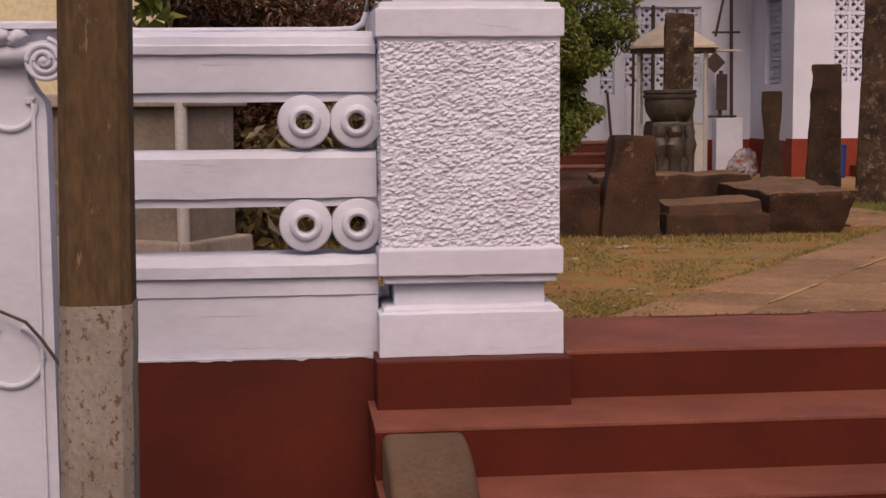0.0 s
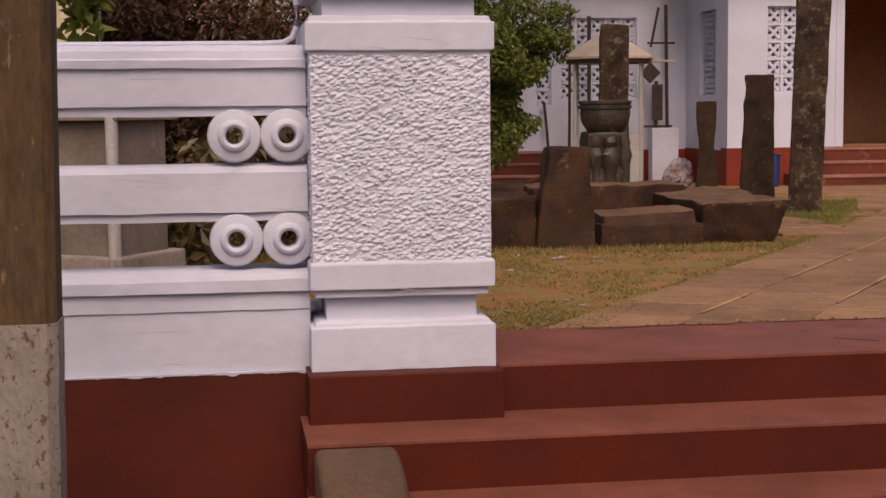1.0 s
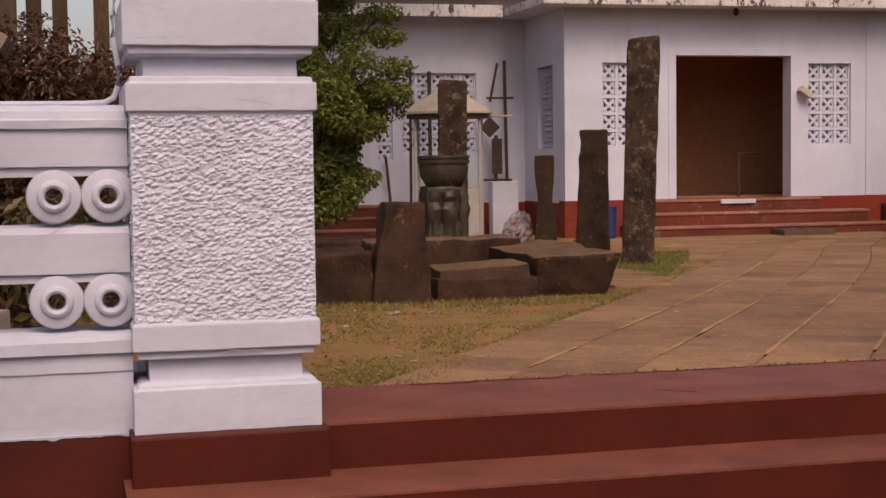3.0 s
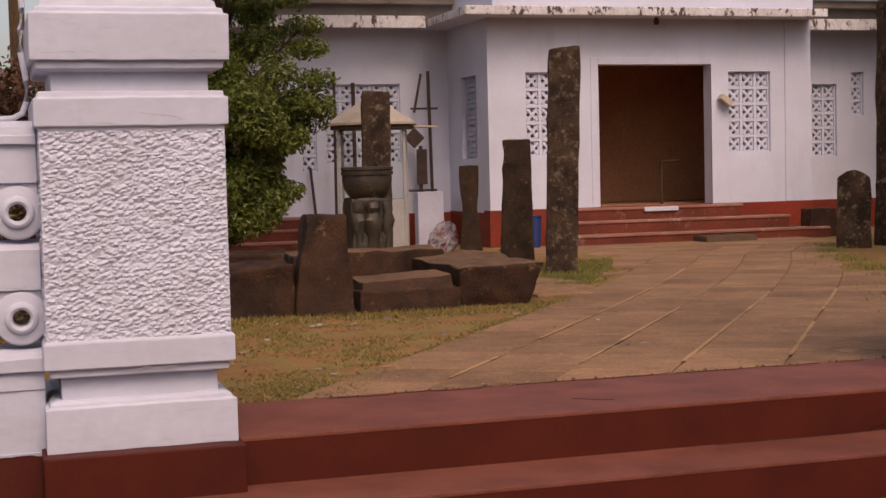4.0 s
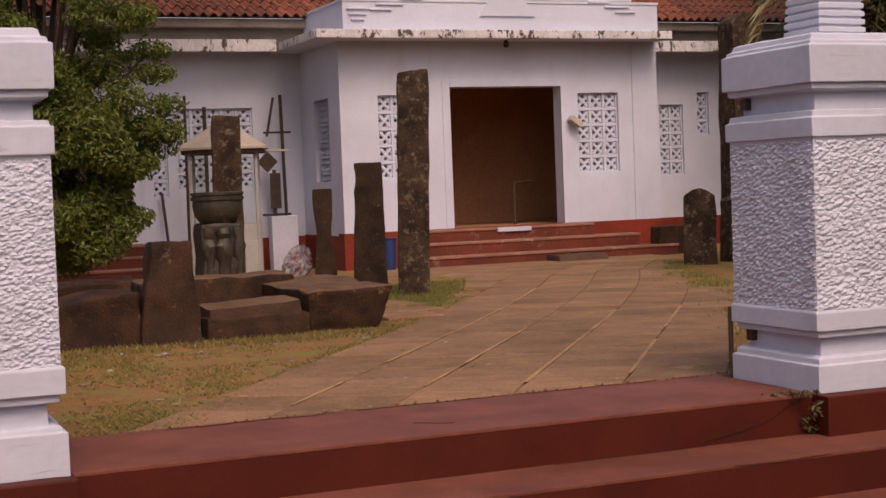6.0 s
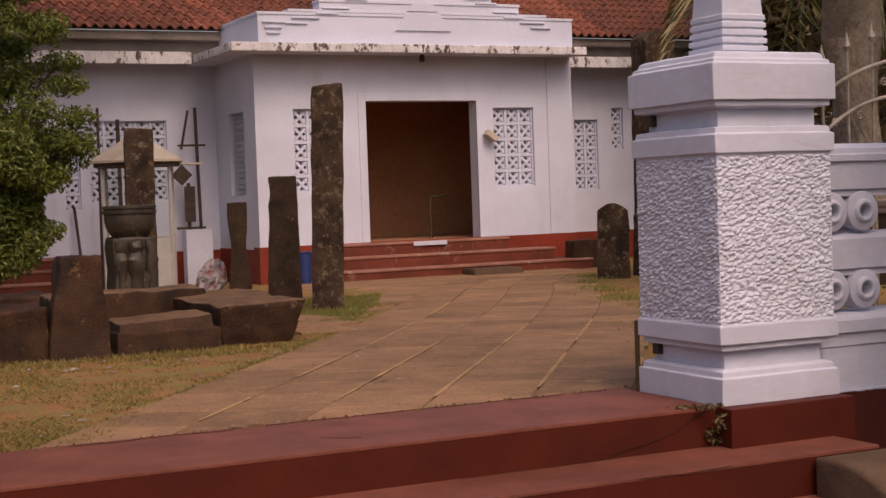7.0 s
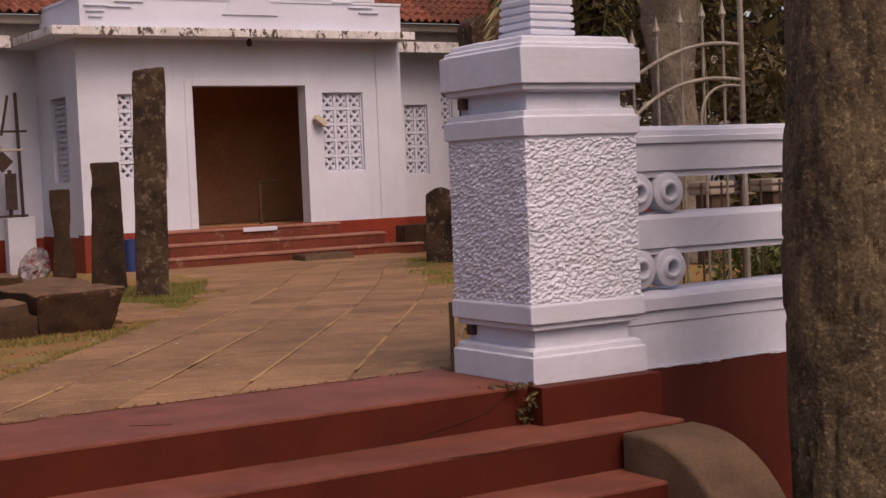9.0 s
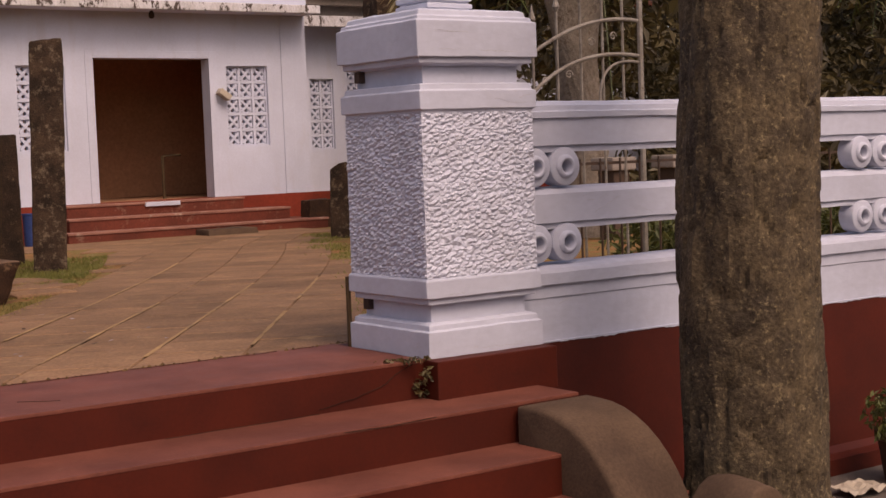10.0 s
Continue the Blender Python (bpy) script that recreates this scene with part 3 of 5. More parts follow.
def build_hall():
    hall = thing("temple_hall", "whitewashed temple hall with a stepped parapet, red dado and tiled roof", "building")
    door = (7.62, 9.43, 0.33, 2.395)
    g0 = (6.50, 6.50 + 0.232 * 3, 1.09, 2.29)
    g1 = (9.72, 9.72 + 0.232 * 3, 1.09, 2.29)
    part("front_wall", wall_with_holes(FX0, FX1, 0.335, 3.12, FY, FY + 0.24, [door, g0, g1]), FACADE, hall)
    part("dado", wall_with_holes(FX0 - 0.012, FX1 + 0.012, GZ - 0.2, 0.335, FY - 0.012, FY + 0.24, []), FAR_RED, hall, "dark red painted dado")
    sg = (14.95, 15.65, 1.09, 2.29)
    bm = bmesh.new()
    x0, x1 = FX0, FX0 + 0.24
    for ya, yb, za, zb in ((FY + 0.24, sg[0], 0.30, 3.12), (sg[1], WY, 0.30, 3.12), (sg[0], sg[1], 0.30, sg[2]), (sg[0], sg[1], sg[3], 3.12)):
        box(bm, x0, x1, ya, yb, za, zb)
    part("side_wall", bm, FACADE, hall)
    part("side_wall", boxed(FX1 - 0.24, FX1, FY + 0.24, WY, 0.30, 3.12), FACADE, hall)
    part("side_dado", boxed(FX0 - 0.012, FX0 + 0.2, FY + 0.24, WY, GZ - 0.2, 0.30), FAR_RED, hall)
    part("side_dado", boxed(FX1 - 0.2, FX1 + 0.012, FY + 0.24, WY, GZ - 0.2, 0.30), FAR_RED, hall)
    part("corner_pilaster", boxed(10.66, 10.86, FY - 0.018, FY, 0.336, 3.04, 0.006), FACADE, hall)
    # wings
    d2 = (1.25, 3.32, 0.30, 2.35)
    wl = (4.0, 4.0 + 0.232 * 5, 1.05, 2.25)
    wl2 = (3.62, 3.62 + 0.232, 0.95, 1.91)
    part("wing_wall", wall_with_holes(0.95, FX0, 0.28, 3.3, WY, WY + 0.24, [d2, wl2, wl]), FACADE, hall)
    part("wing_dado", boxed(0.95, FX0, WY - 0.012, WY + 0.2, GZ - 0.2, 0.28), FAR_RED, hall)
    wr = (12.27, 12.27 + 0.232 * 2, 1.0, 2.2)
    wr2 = (13.02, 13.02 + 0.232, 1.68, 2.4)
    part("wing_wall", wall_with_holes(FX1, 20.0, 0.28, 3.3, WY, WY + 0.24, [wr, wr2]), FACADE, hall)
    part("wing_dado", boxed(FX1, 20.0, WY - 0.012, WY + 0.2, GZ - 0.2, 0.28), FAR_RED, hall)
    grille("window_grille", g0[0], g0[2], 3, 5, FY + 0.05, hall)
    grille("window_grille", g1[0], g1[2], 3, 5, FY + 0.05, hall)
    grille("window_grille", wl[0], wl[2], 5, 5, WY + 0.05, hall)
    grille("window_grille", wl2[0], wl2[2], 1, 4, WY + 0.05, hall)
    grille("window_grille", wr[0], wr[2], 2, 5, WY + 0.05, hall)
    grille("window_grille", wr2[0], wr2[2], 1, 3, WY + 0.05, hall)
    grille("window_grille", FX0 + 0.14, sg[2], 3, 5, sg[0], hall, True)
    # ceiling slab with its stained edge, and eaves of the wings
    part("ceiling_slab", boxed(FX0 - 0.46, FX1 - 0.02, FY - 0.5, WY, 3.06, 3.17, 0.01), FACADE, hall)
    part("slab_edge", boxed(FX0 - 0.47, FX1 - 0.01, FY - 0.515, FY - 0.45, 3.052, 3.175, 0.012), STAINED, hall, "mould-stained slab edge")
    part("slab_edge", boxed(FX0 - 0.478, FX0 - 0.42, FY - 0.44, WY - 0.5, 3.052, 3.172, 0.012), STAINED, hall, "mould-stained slab edge")
    for x0, x1 in ((0.7, FX0 - 0.5), (FX1 + 0.02, 20.0)):
        part("eave_slab", boxed(x0, x1, WY - 0.5, WY + 0.1, 3.10, 3.17, 0.01), FACADE, hall)
        part("slab_edge", boxed(x0, x1, WY - 0.56, WY - 0.5, 3.04, 3.22, 0.012), STAINED, hall, "mould-stained slab edge")
        x0, x1 = (x0, FX0 + 0.05) if x0 < 5 else (FX1 - 0.3, x1)
        part("wall_plate", boxed(x0, x1, WY - 0.30, WY - 0.1, 3.17, 3.50), CONCRETE, hall)
        part("gutter", boxed(x0, x1, WY - 0.52, WY - 0.36, 3.40, 3.53, 0.02), CONCRETE, hall, "grey gutter under the tiles")
    # parapet
    cx, py = 8.42, FY - 0.36
    tiers = [(2.52, 3.17, 3.61), (2.06, 3.61, 3.655), (1.60, 3.655, 3.80), (1.14, 3.80, 4.0), (0.66, 4.0, 4.2)]
    for i, (hw, z0, z1) in enumerate(tiers):
        part("parapet_tier", boxed(cx - hw, cx + hw, py, py + 0.26, z0, z1, 0.006), FACADE, hall)
        part("parapet_coping", boxed(cx - hw - 0.012, cx + hw + 0.012, py - 0.014, py + 0.26, z1 - 0.035, z1 + 0.004, 0.005), FACADE, hall)
        if i:
            for s in (-1, 1):
                for k in range(2):
                    w = 0.42 - 0.08 * k
                    xx = cx + s * (hw - 0.03 - w / 2 + 0.1 * k)
                    part("parapet_rib", boxed(xx - w / 2, xx + w / 2, py - 0.03, py, z1 - 0.13 - 0.075 * k, z1 - 0.105 - 0.075 * k, 0.006), FACADE, hall)
    for k in range(3):
        xx, w = cx - 2.30, 0.32 - 0.06 * k
        part("parapet_rib", boxed(xx - w / 2, xx + w / 2, py - 0.03, py, 3.46 - 0.075 * k, 3.485 - 0.075 * k, 0.006), FACADE, hall)
    part("parapet_return", boxed(cx - 2.52, cx - 2.28, py + 0.26, WY - 0.4, 3.17, 3.61, 0.006), FACADE, hall)
    part("parapet_coping", boxed(cx - 2.534, cx - 2.28, py + 0.26, WY - 0.4, 3.575, 3.614, 0.005), FACADE, hall)
    part("parapet_return", boxed(cx + 2.28, cx + 2.52, py + 0.26, WY - 0.4, 3.17, 3.61, 0.006), FACADE, hall)
    bm = bmesh.new()
    for x0, x1, z0, z1, h0, h1 in ((0.44, 0.28, 3.385, 3.62, 0, 0), (0.25, 0.16, 3.665, 3.79, 0, 0)):
        vs = [bm.verts.new((cx + x, y, z)) for y in (py - 0.025, py + 0.01) for x, z in ((-x0, z0), (x0, z0), (x1, z1), (-x1, z1))]
        for f in ((0, 1, 2, 3), (7, 6, 5, 4), (0, 4, 5, 1), (1, 5, 6, 2), (2, 6, 7, 3), (3, 7, 4, 0)):
            bm.faces.new([vs[i] for i in f])
    part("parapet_ornament", bm, FACADE, hall, "raised pyramid ornament")
    # door surround, room and entrance steps
    for x0, x1 in ((7.50, 7.62), (9.43, 9.55)):
        part("door_jamb", boxed(x0, x1, FY - 0.012, FY + 0.02, 0.336, 2.50, 0.004), FACADE, hall)
    part("door_lintel", boxed(7.62, 9.43, FY - 0.012, FY + 0.02, 2.397, 2.50, 0.004), FACADE, hall)
    part("room_floor", boxed(FX0 + 0.25, FX1 - 0.25, FY + 0.24, FY + 5.0, 0.15, 0.325), BROWN_ROOM, hall)
    part("room_back_wall", boxed(FX0 + 0.25, FX1 - 0.25, FY + 2.5, FY + 2.7, 0.33, 2.9), BROWN_ROOM, hall, "back wall in a brown that carries the veiling haze")
    part("room_ceiling", boxed(FX0 + 0.25, FX1 - 0.25, FY + 0.25, FY + 5.0, 2.9, 3.0), BROWN_ROOM, hall)
    for x in (FX0 + 0.28, FX1 - 0.48):
        part("room_side_wall", boxed(x, x + 0.2, FY + 0.3, FY + 2.5, 0.33, 2.9), BROWN_ROOM, hall)
    part("room_back_wall", boxed(0.95, FX0, WY + 3.0, WY + 3.2, -0.2, 3.2), BROWN_ROOM, hall)
    part("room_back_wall", boxed(FX1, 20, WY + 3.0, WY + 3.2, -0.2, 3.2), BROWN_ROOM, hall)
    for k, (d, xl, xr) in enumerate(((0.32, 7.0, 9.75), (0.64, 6.9, 10.35), (0.98, 6.75, 10.8))):
        z = 0.325 - 0.175 * (k)
        part("step", boxed(xl, xr, FY - d, FY - 0.02 - 0.001 * k, GZ - 0.1, z, 0.012), STEP_RED, hall)
        part("step_nosing", boxed(xl - 0.01, xr + 0.01, FY - d - 0.015, FY - d + 0.30, z - 0.03, z + 0.004, 0.008), PALE_TREAD, hall, "worn pinkish step edge")
    part("door_leaf", boxed(7.66, 7.72, FY + 0.3, FY + 1.15, 0.33, 2.38, 0.005), TIMBER, hall, "dark timber door leaf standing open")
    part("wing_door", boxed(1.25, 3.32, WY + 0.12, WY + 0.17, 0.30, 2.35), TIMBER, hall, "dark brown timber door")
    for k, d in enumerate((0.35, 0.7, 1.05)):
        part("step", boxed(0.6, 3.75, WY - d, WY - 0.02 - 0.001 * k, GZ - 0.1, 0.27 - 0.155 * k, 0.012), STEP_RED, hall)
        part("step_nosing", boxed(0.59, 3.76, WY - d - 0.015, WY - d + 0.30, 0.24 - 0.155 * k, 0.274 - 0.155 * k, 0.008), PALE_TREAD, hall)
    # roof planes under the tiles
    for x0, x1 in ((0.6, FX0 + 0.6), (FX0 + 0.6, 20.5)):
        prism_pts = [(WY - 0.55, 3.53), (WY - 0.55, 3.56), (WY + 4.5, 6.0), (WY + 4.5, 5.9)]
        part("roof_boarding", prism(bmesh.new(), prism_pts, x0, x1), TIMBER, hall)
    part("wing_end_wall", boxed(0.95, 1.19, WY + 0.24, WY + 3.0, -0.2, 3.3), FACADE, hall)
    return hall


HALL = build_hall()


# ---- stones of the yard ----
def standing_stone(name, cx, cy, w, d, h, label, mat, seed, top=0.9, lean=(0, 0), round_top=0.0, amount=0.015, shape=None, turn=0.0):
    """turn: degrees by which the stone stands askew."""
    z = ground_z(cy) - 0.06
    bm = hewn(cx - w / 2, cx + w / 2, cy - d / 2, cy + d / 2, z, z + h + 0.06, amount, 4.0, 15, top, top, lean, seed, round_top, shape)
    if turn:
        bmesh.ops.transform(bm, matrix=Matrix.Translation((cx, cy, 0)) @ pose(0, 0, 0, 0, 0, turn) @ Matrix.Translation((-cx, -cy, 0)), verts=bm.verts[:])
    ob = obj(name, bm, mat, True)
    return tagged(ob, label, "stone pillar", "standing stones")


def slanted_top(rise, x0):
    def shape(w, u):
        w.z += rise * (w.x - x0) * max(0.0, u - 0.8) / 0.2
        return w
    return shape


def waisted(w, u):
    w.x = 5.325 + (w.x - 5.325) * (1 - 0.26 * math.exp(-((u - 0.52) / 0.16) ** 2) + 0.14 * max(0.0, 0.25 - u) / 0.25)
    return w


def broken(w, u):
    w.x = 4.76 + (w.x - 4.76) * (1 + 0.22 * (1 - u) ** 2)
    if w.x < 4.70 and 0.82 < u < 0.93:
        w.x += 0.014
    return w


standing_stone("stone_pillar", 4.553, 8.30, 0.312, 0.27, 2.22, "tall weathered dark stone pillar standing in the grass", LICHEN, 3, 1.0, (0.07, 0), 0.0, 0.009, slanted_top(0.10, 4.6), -20)
standing_stone("stone_pillar", 4.745, 10.1, 0.318, 0.27, 1.39, "broken dark stone pillar of middle height", STONE, 9, 0.97, (0.02, 0), 0.0, 0.010, broken, -19)
standing_stone("stone_pillar", 5.325, 13.5, 0.268, 0.23, 1.16, "short dark stone post with a narrow waist", STONE, 15, 0.96, (-0.01, 0), 0.0, 0.008, waisted, -17)
standing_stone("stone_slab", 9.24, 10.4, 0.41, 0.20, 0.95, "upright dark stone slab with a rounded top", LICHEN, 21, 0.94, (0, 0), 0.09, 0.010, None, -30)
standing_stone("stone_pillar", 3.48, 11.4, 0.355, 0.30, 2.02, "lichen-mottled stone pillar behind the offering bowl", LICHEN, 27, 0.90, (0.02, 0), 0.0, 0.012, slanted_top(-0.12, 3.5), -13)


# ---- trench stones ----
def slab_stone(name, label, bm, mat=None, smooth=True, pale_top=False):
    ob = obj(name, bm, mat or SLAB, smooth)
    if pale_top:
        lighten_tops(ob)
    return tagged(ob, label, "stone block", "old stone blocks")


def lighten_tops(ob):
    """Paler upper faces: worn stone, with light from above put into the colour."""
    ob.data.materials.append(LIT_WORN_TOP)
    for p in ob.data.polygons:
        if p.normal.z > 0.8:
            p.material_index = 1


def slant(kx, ky, x0, y0, power=1.0):
    def shape(w, u):
        w.z += (kx * (w.x - x0) + ky * (w.y - y0)) * max(0.0, u) ** power
        return w
    return shape


slab_stone("stone_block", "upright dark slab stone leaning beside the trench", hewn(1.18, 1.62, 4.85, 5.10, -0.14, 0.645, 0.018, 4, 14, 0.62, 0.85, (0.03, 0.05), 2, 0.0, slant(-0.03, 0, 1.4, 5)))
slab_stone("stone_block", "long dark stone block with a sloping worn top", hewn(0.10, 1.22, 4.95, 5.45, -0.14, 0.26, 0.022, 3, 14, 0.98, 0.95, (0, 0), 4, 0.0, slant(0.08, 0.05, 0.6, 5.2)))
low = thing("stone_block", "low moulded stone block lying in the grass", "stone block", "old stone blocks")
part("lower_course", hewn(1.66, 2.43, 4.90, 5.40, -0.14, 0.085, 0.012, 4, 12, 0.98, 0.94, (0, 0.01), 6), SLAB, low, smooth=True)
lighten_tops(part("upper_course", hewn(1.69, 2.38, 4.95, 5.38, 0.075, 0.155, 0.009, 4, 12, 0.97, 0.88, (0, 0.02), 7, 0.0, slant(0.05, 0.06, 2.0, 5.0)), SLAB, low, smooth=True))
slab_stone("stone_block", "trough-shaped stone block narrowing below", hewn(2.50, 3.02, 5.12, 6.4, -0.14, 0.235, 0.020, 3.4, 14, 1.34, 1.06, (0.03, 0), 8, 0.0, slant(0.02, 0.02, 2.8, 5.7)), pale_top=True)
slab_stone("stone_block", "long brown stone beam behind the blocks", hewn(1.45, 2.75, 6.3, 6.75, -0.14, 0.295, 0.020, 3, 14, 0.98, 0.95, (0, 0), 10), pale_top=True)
slab_stone("stone_block", "mossy stone beam along the trench", hewn(0.2, 1.6, 6.9, 7.4, -0.14, 0.26, 0.026, 3, 10, 0.98, 0.95, (0, 0), 12, 0.0, slant(0.06, 0, 0.9, 7)))


# ---- guard stones of the steps ----
def guard_stone(x0, x1, label):
    g = thing("guard_stone", label, "guard stone", "guard stones")
    pts = [(-0.39, -0.97), (-0.39, -0.19), (-0.44, -0.178)]
    for k in range(13):
        s = k / 12 * math.pi / 2
        pts.append((-0.52 - 0.60 * math.sin(s), -0.83 + 0.65 * math.cos(s)))
    pts.append((-1.12, -0.97))
    bm = prism(bmesh.new(), pts, x0, x1)
    bmesh.ops.bevel(bm, geom=[e for e in bm.edges if abs((e.verts[0].co - e.verts[1].co).x) < 0.01], offset=0.026, segments=3, affect="EDGES", profile=0.5, clamp_overlap=True)
    part("curved_wing", bm, GRANITE, g, smooth=True)
    cx = x1 + 0.10 if x0 > 0 else x0 - 0.10
    part("scroll", hewn(cx - 0.19, cx + 0.19, -1.42, -1.02, -0.98, -0.45, 0.015, 4, 8, 0.75, 0.75, (0, 0), x0, 0.12), GRANITE, g, "rounded scroll stone at the foot", True)


guard_stone(-0.68, -0.41, "worn brown granite guard stone curving down beside the steps")
guard_stone(3.36, 3.75, "curved granite guard stone at the end of the steps")


# ---- trunk and pole at the roadside ----
def build_trunk():
    t = thing("roadside_tree", "thick grey-brown tree trunk with cracked bark by the wall", "tree")
    bm = bmesh.new()
    segs, rows = 96, 300
    rings = []
    for j in range(rows + 1):
        f = j / rows
        z = -1.0 + 7.2 * f
        r0 = 0.318 - 0.045 * f + 0.10 * max(0, 1 - f * 13) ** 2
        ring = []
        for i in range(segs):
            a = 2 * math.pi * i / segs
            d = Vector((math.cos(a), math.sin(a), 0))
            n1 = noise.noise(Vector((d.x * 1.2, d.y * 1.2, z * 0.9)))
            n2 = noise.noise(Vector((d.x * 4, d.y * 4, z * 2.2)) + Vector((3, 1, 7)))
            crack = abs(noise.noise(Vector((d.x * 5, d.y * 5, z * 3.5)) + Vector((9, 2, 4))))
            split = abs(noise.noise(Vector((d.x * 1.7, d.y * 1.7, z * 5.0 + 0.4 * n2)) + Vector((5, 8, 1))))
            lump = noise.noise(Vector((d.x * 9, d.y * 9, z * 12)))
            r = r0 * (1 + 0.09 * n1 + 0.045 * n2 + 0.012 * lump) - 0.016 * max(0, 0.16 - crack) / 0.16 - 0.014 * max(0, 0.06 - split) / 0.06
            ring.append(bm.verts.new((4.275 + 0.05 * f + d.x * r, -0.92 + d.y * r, z)))
        rings.append(ring)
    for a, b in zip(rings, rings[1:]):
        for i in range(segs):
            k = (i + 1) % segs
            bm.faces.new((a[i], a[k], b[k], b[i]))
    part("trunk", bm, BARK, t, smooth=True)
    rng = random.Random(17)
    blobs = [(4.8 + rng.uniform(-1.8, 1.8), -1.6 + rng.uniform(-1.5, 1.5), 8.3 + rng.uniform(-0.7, 0.9), 0.9, 0.9, 0.6) for _ in range(16)]
    leaf_object("crown", blobs, 1100, 0.08, 5, LEAF, t)
    for b in blobs[::3]:
        part("limb", tube(bmesh.new(), [(4.40, -0.92, 6.0), (4.6, -1.3, 7.2), b[:3]], 0.10, 8, 0.25), BARK, t, smooth=True)


build_trunk()


def build_pole():
    p = thing("roadside_pole", "brown concrete pole with a whitewashed lower part", "pole")
    cx, cy = -1.50, -1.05

    def shaft(z0, z1, grow):
        bm = bmesh.new()
        rings = []
        for j in range(13):
            z = z0 + (z1 - z0) * j / 12
            w = 0.0985 - 0.006 * (z + 0.95) / 2 + grow
            c = 0.026
            lx = cx + 0.018 * z
            pts = [(-w + c, -w), (w - c, -w), (w, -w + c), (w, w - c), (w - c, w), (-w + c, w), (-w, w - c), (-w, -w + c)]
            rings.append([bm.verts.new((lx + x + 0.004 * noise.noise((x * 9, z * 5, 1)), cy + y + 0.004 * noise.noise((y * 9, z * 5, 2)), z)) for x, y in pts])
        bm.faces.new(rings[0][::-1]), bm.faces.new(rings[-1])
        for a, b in zip(rings, rings[1:]):
            for i in range(8):
                k = (i + 1) % 8
                bm.faces.new((a[i], a[k], b[k], b[i]))
        return bm

    part("upper_pole", shaft(0.36, 4.2, 0.0), POLE, p)
    part("whitewashed_foot", shaft(-1.0, 0.36, 0.003), POLE_WHITE, p, "speckled worn whitewash")


build_pole()


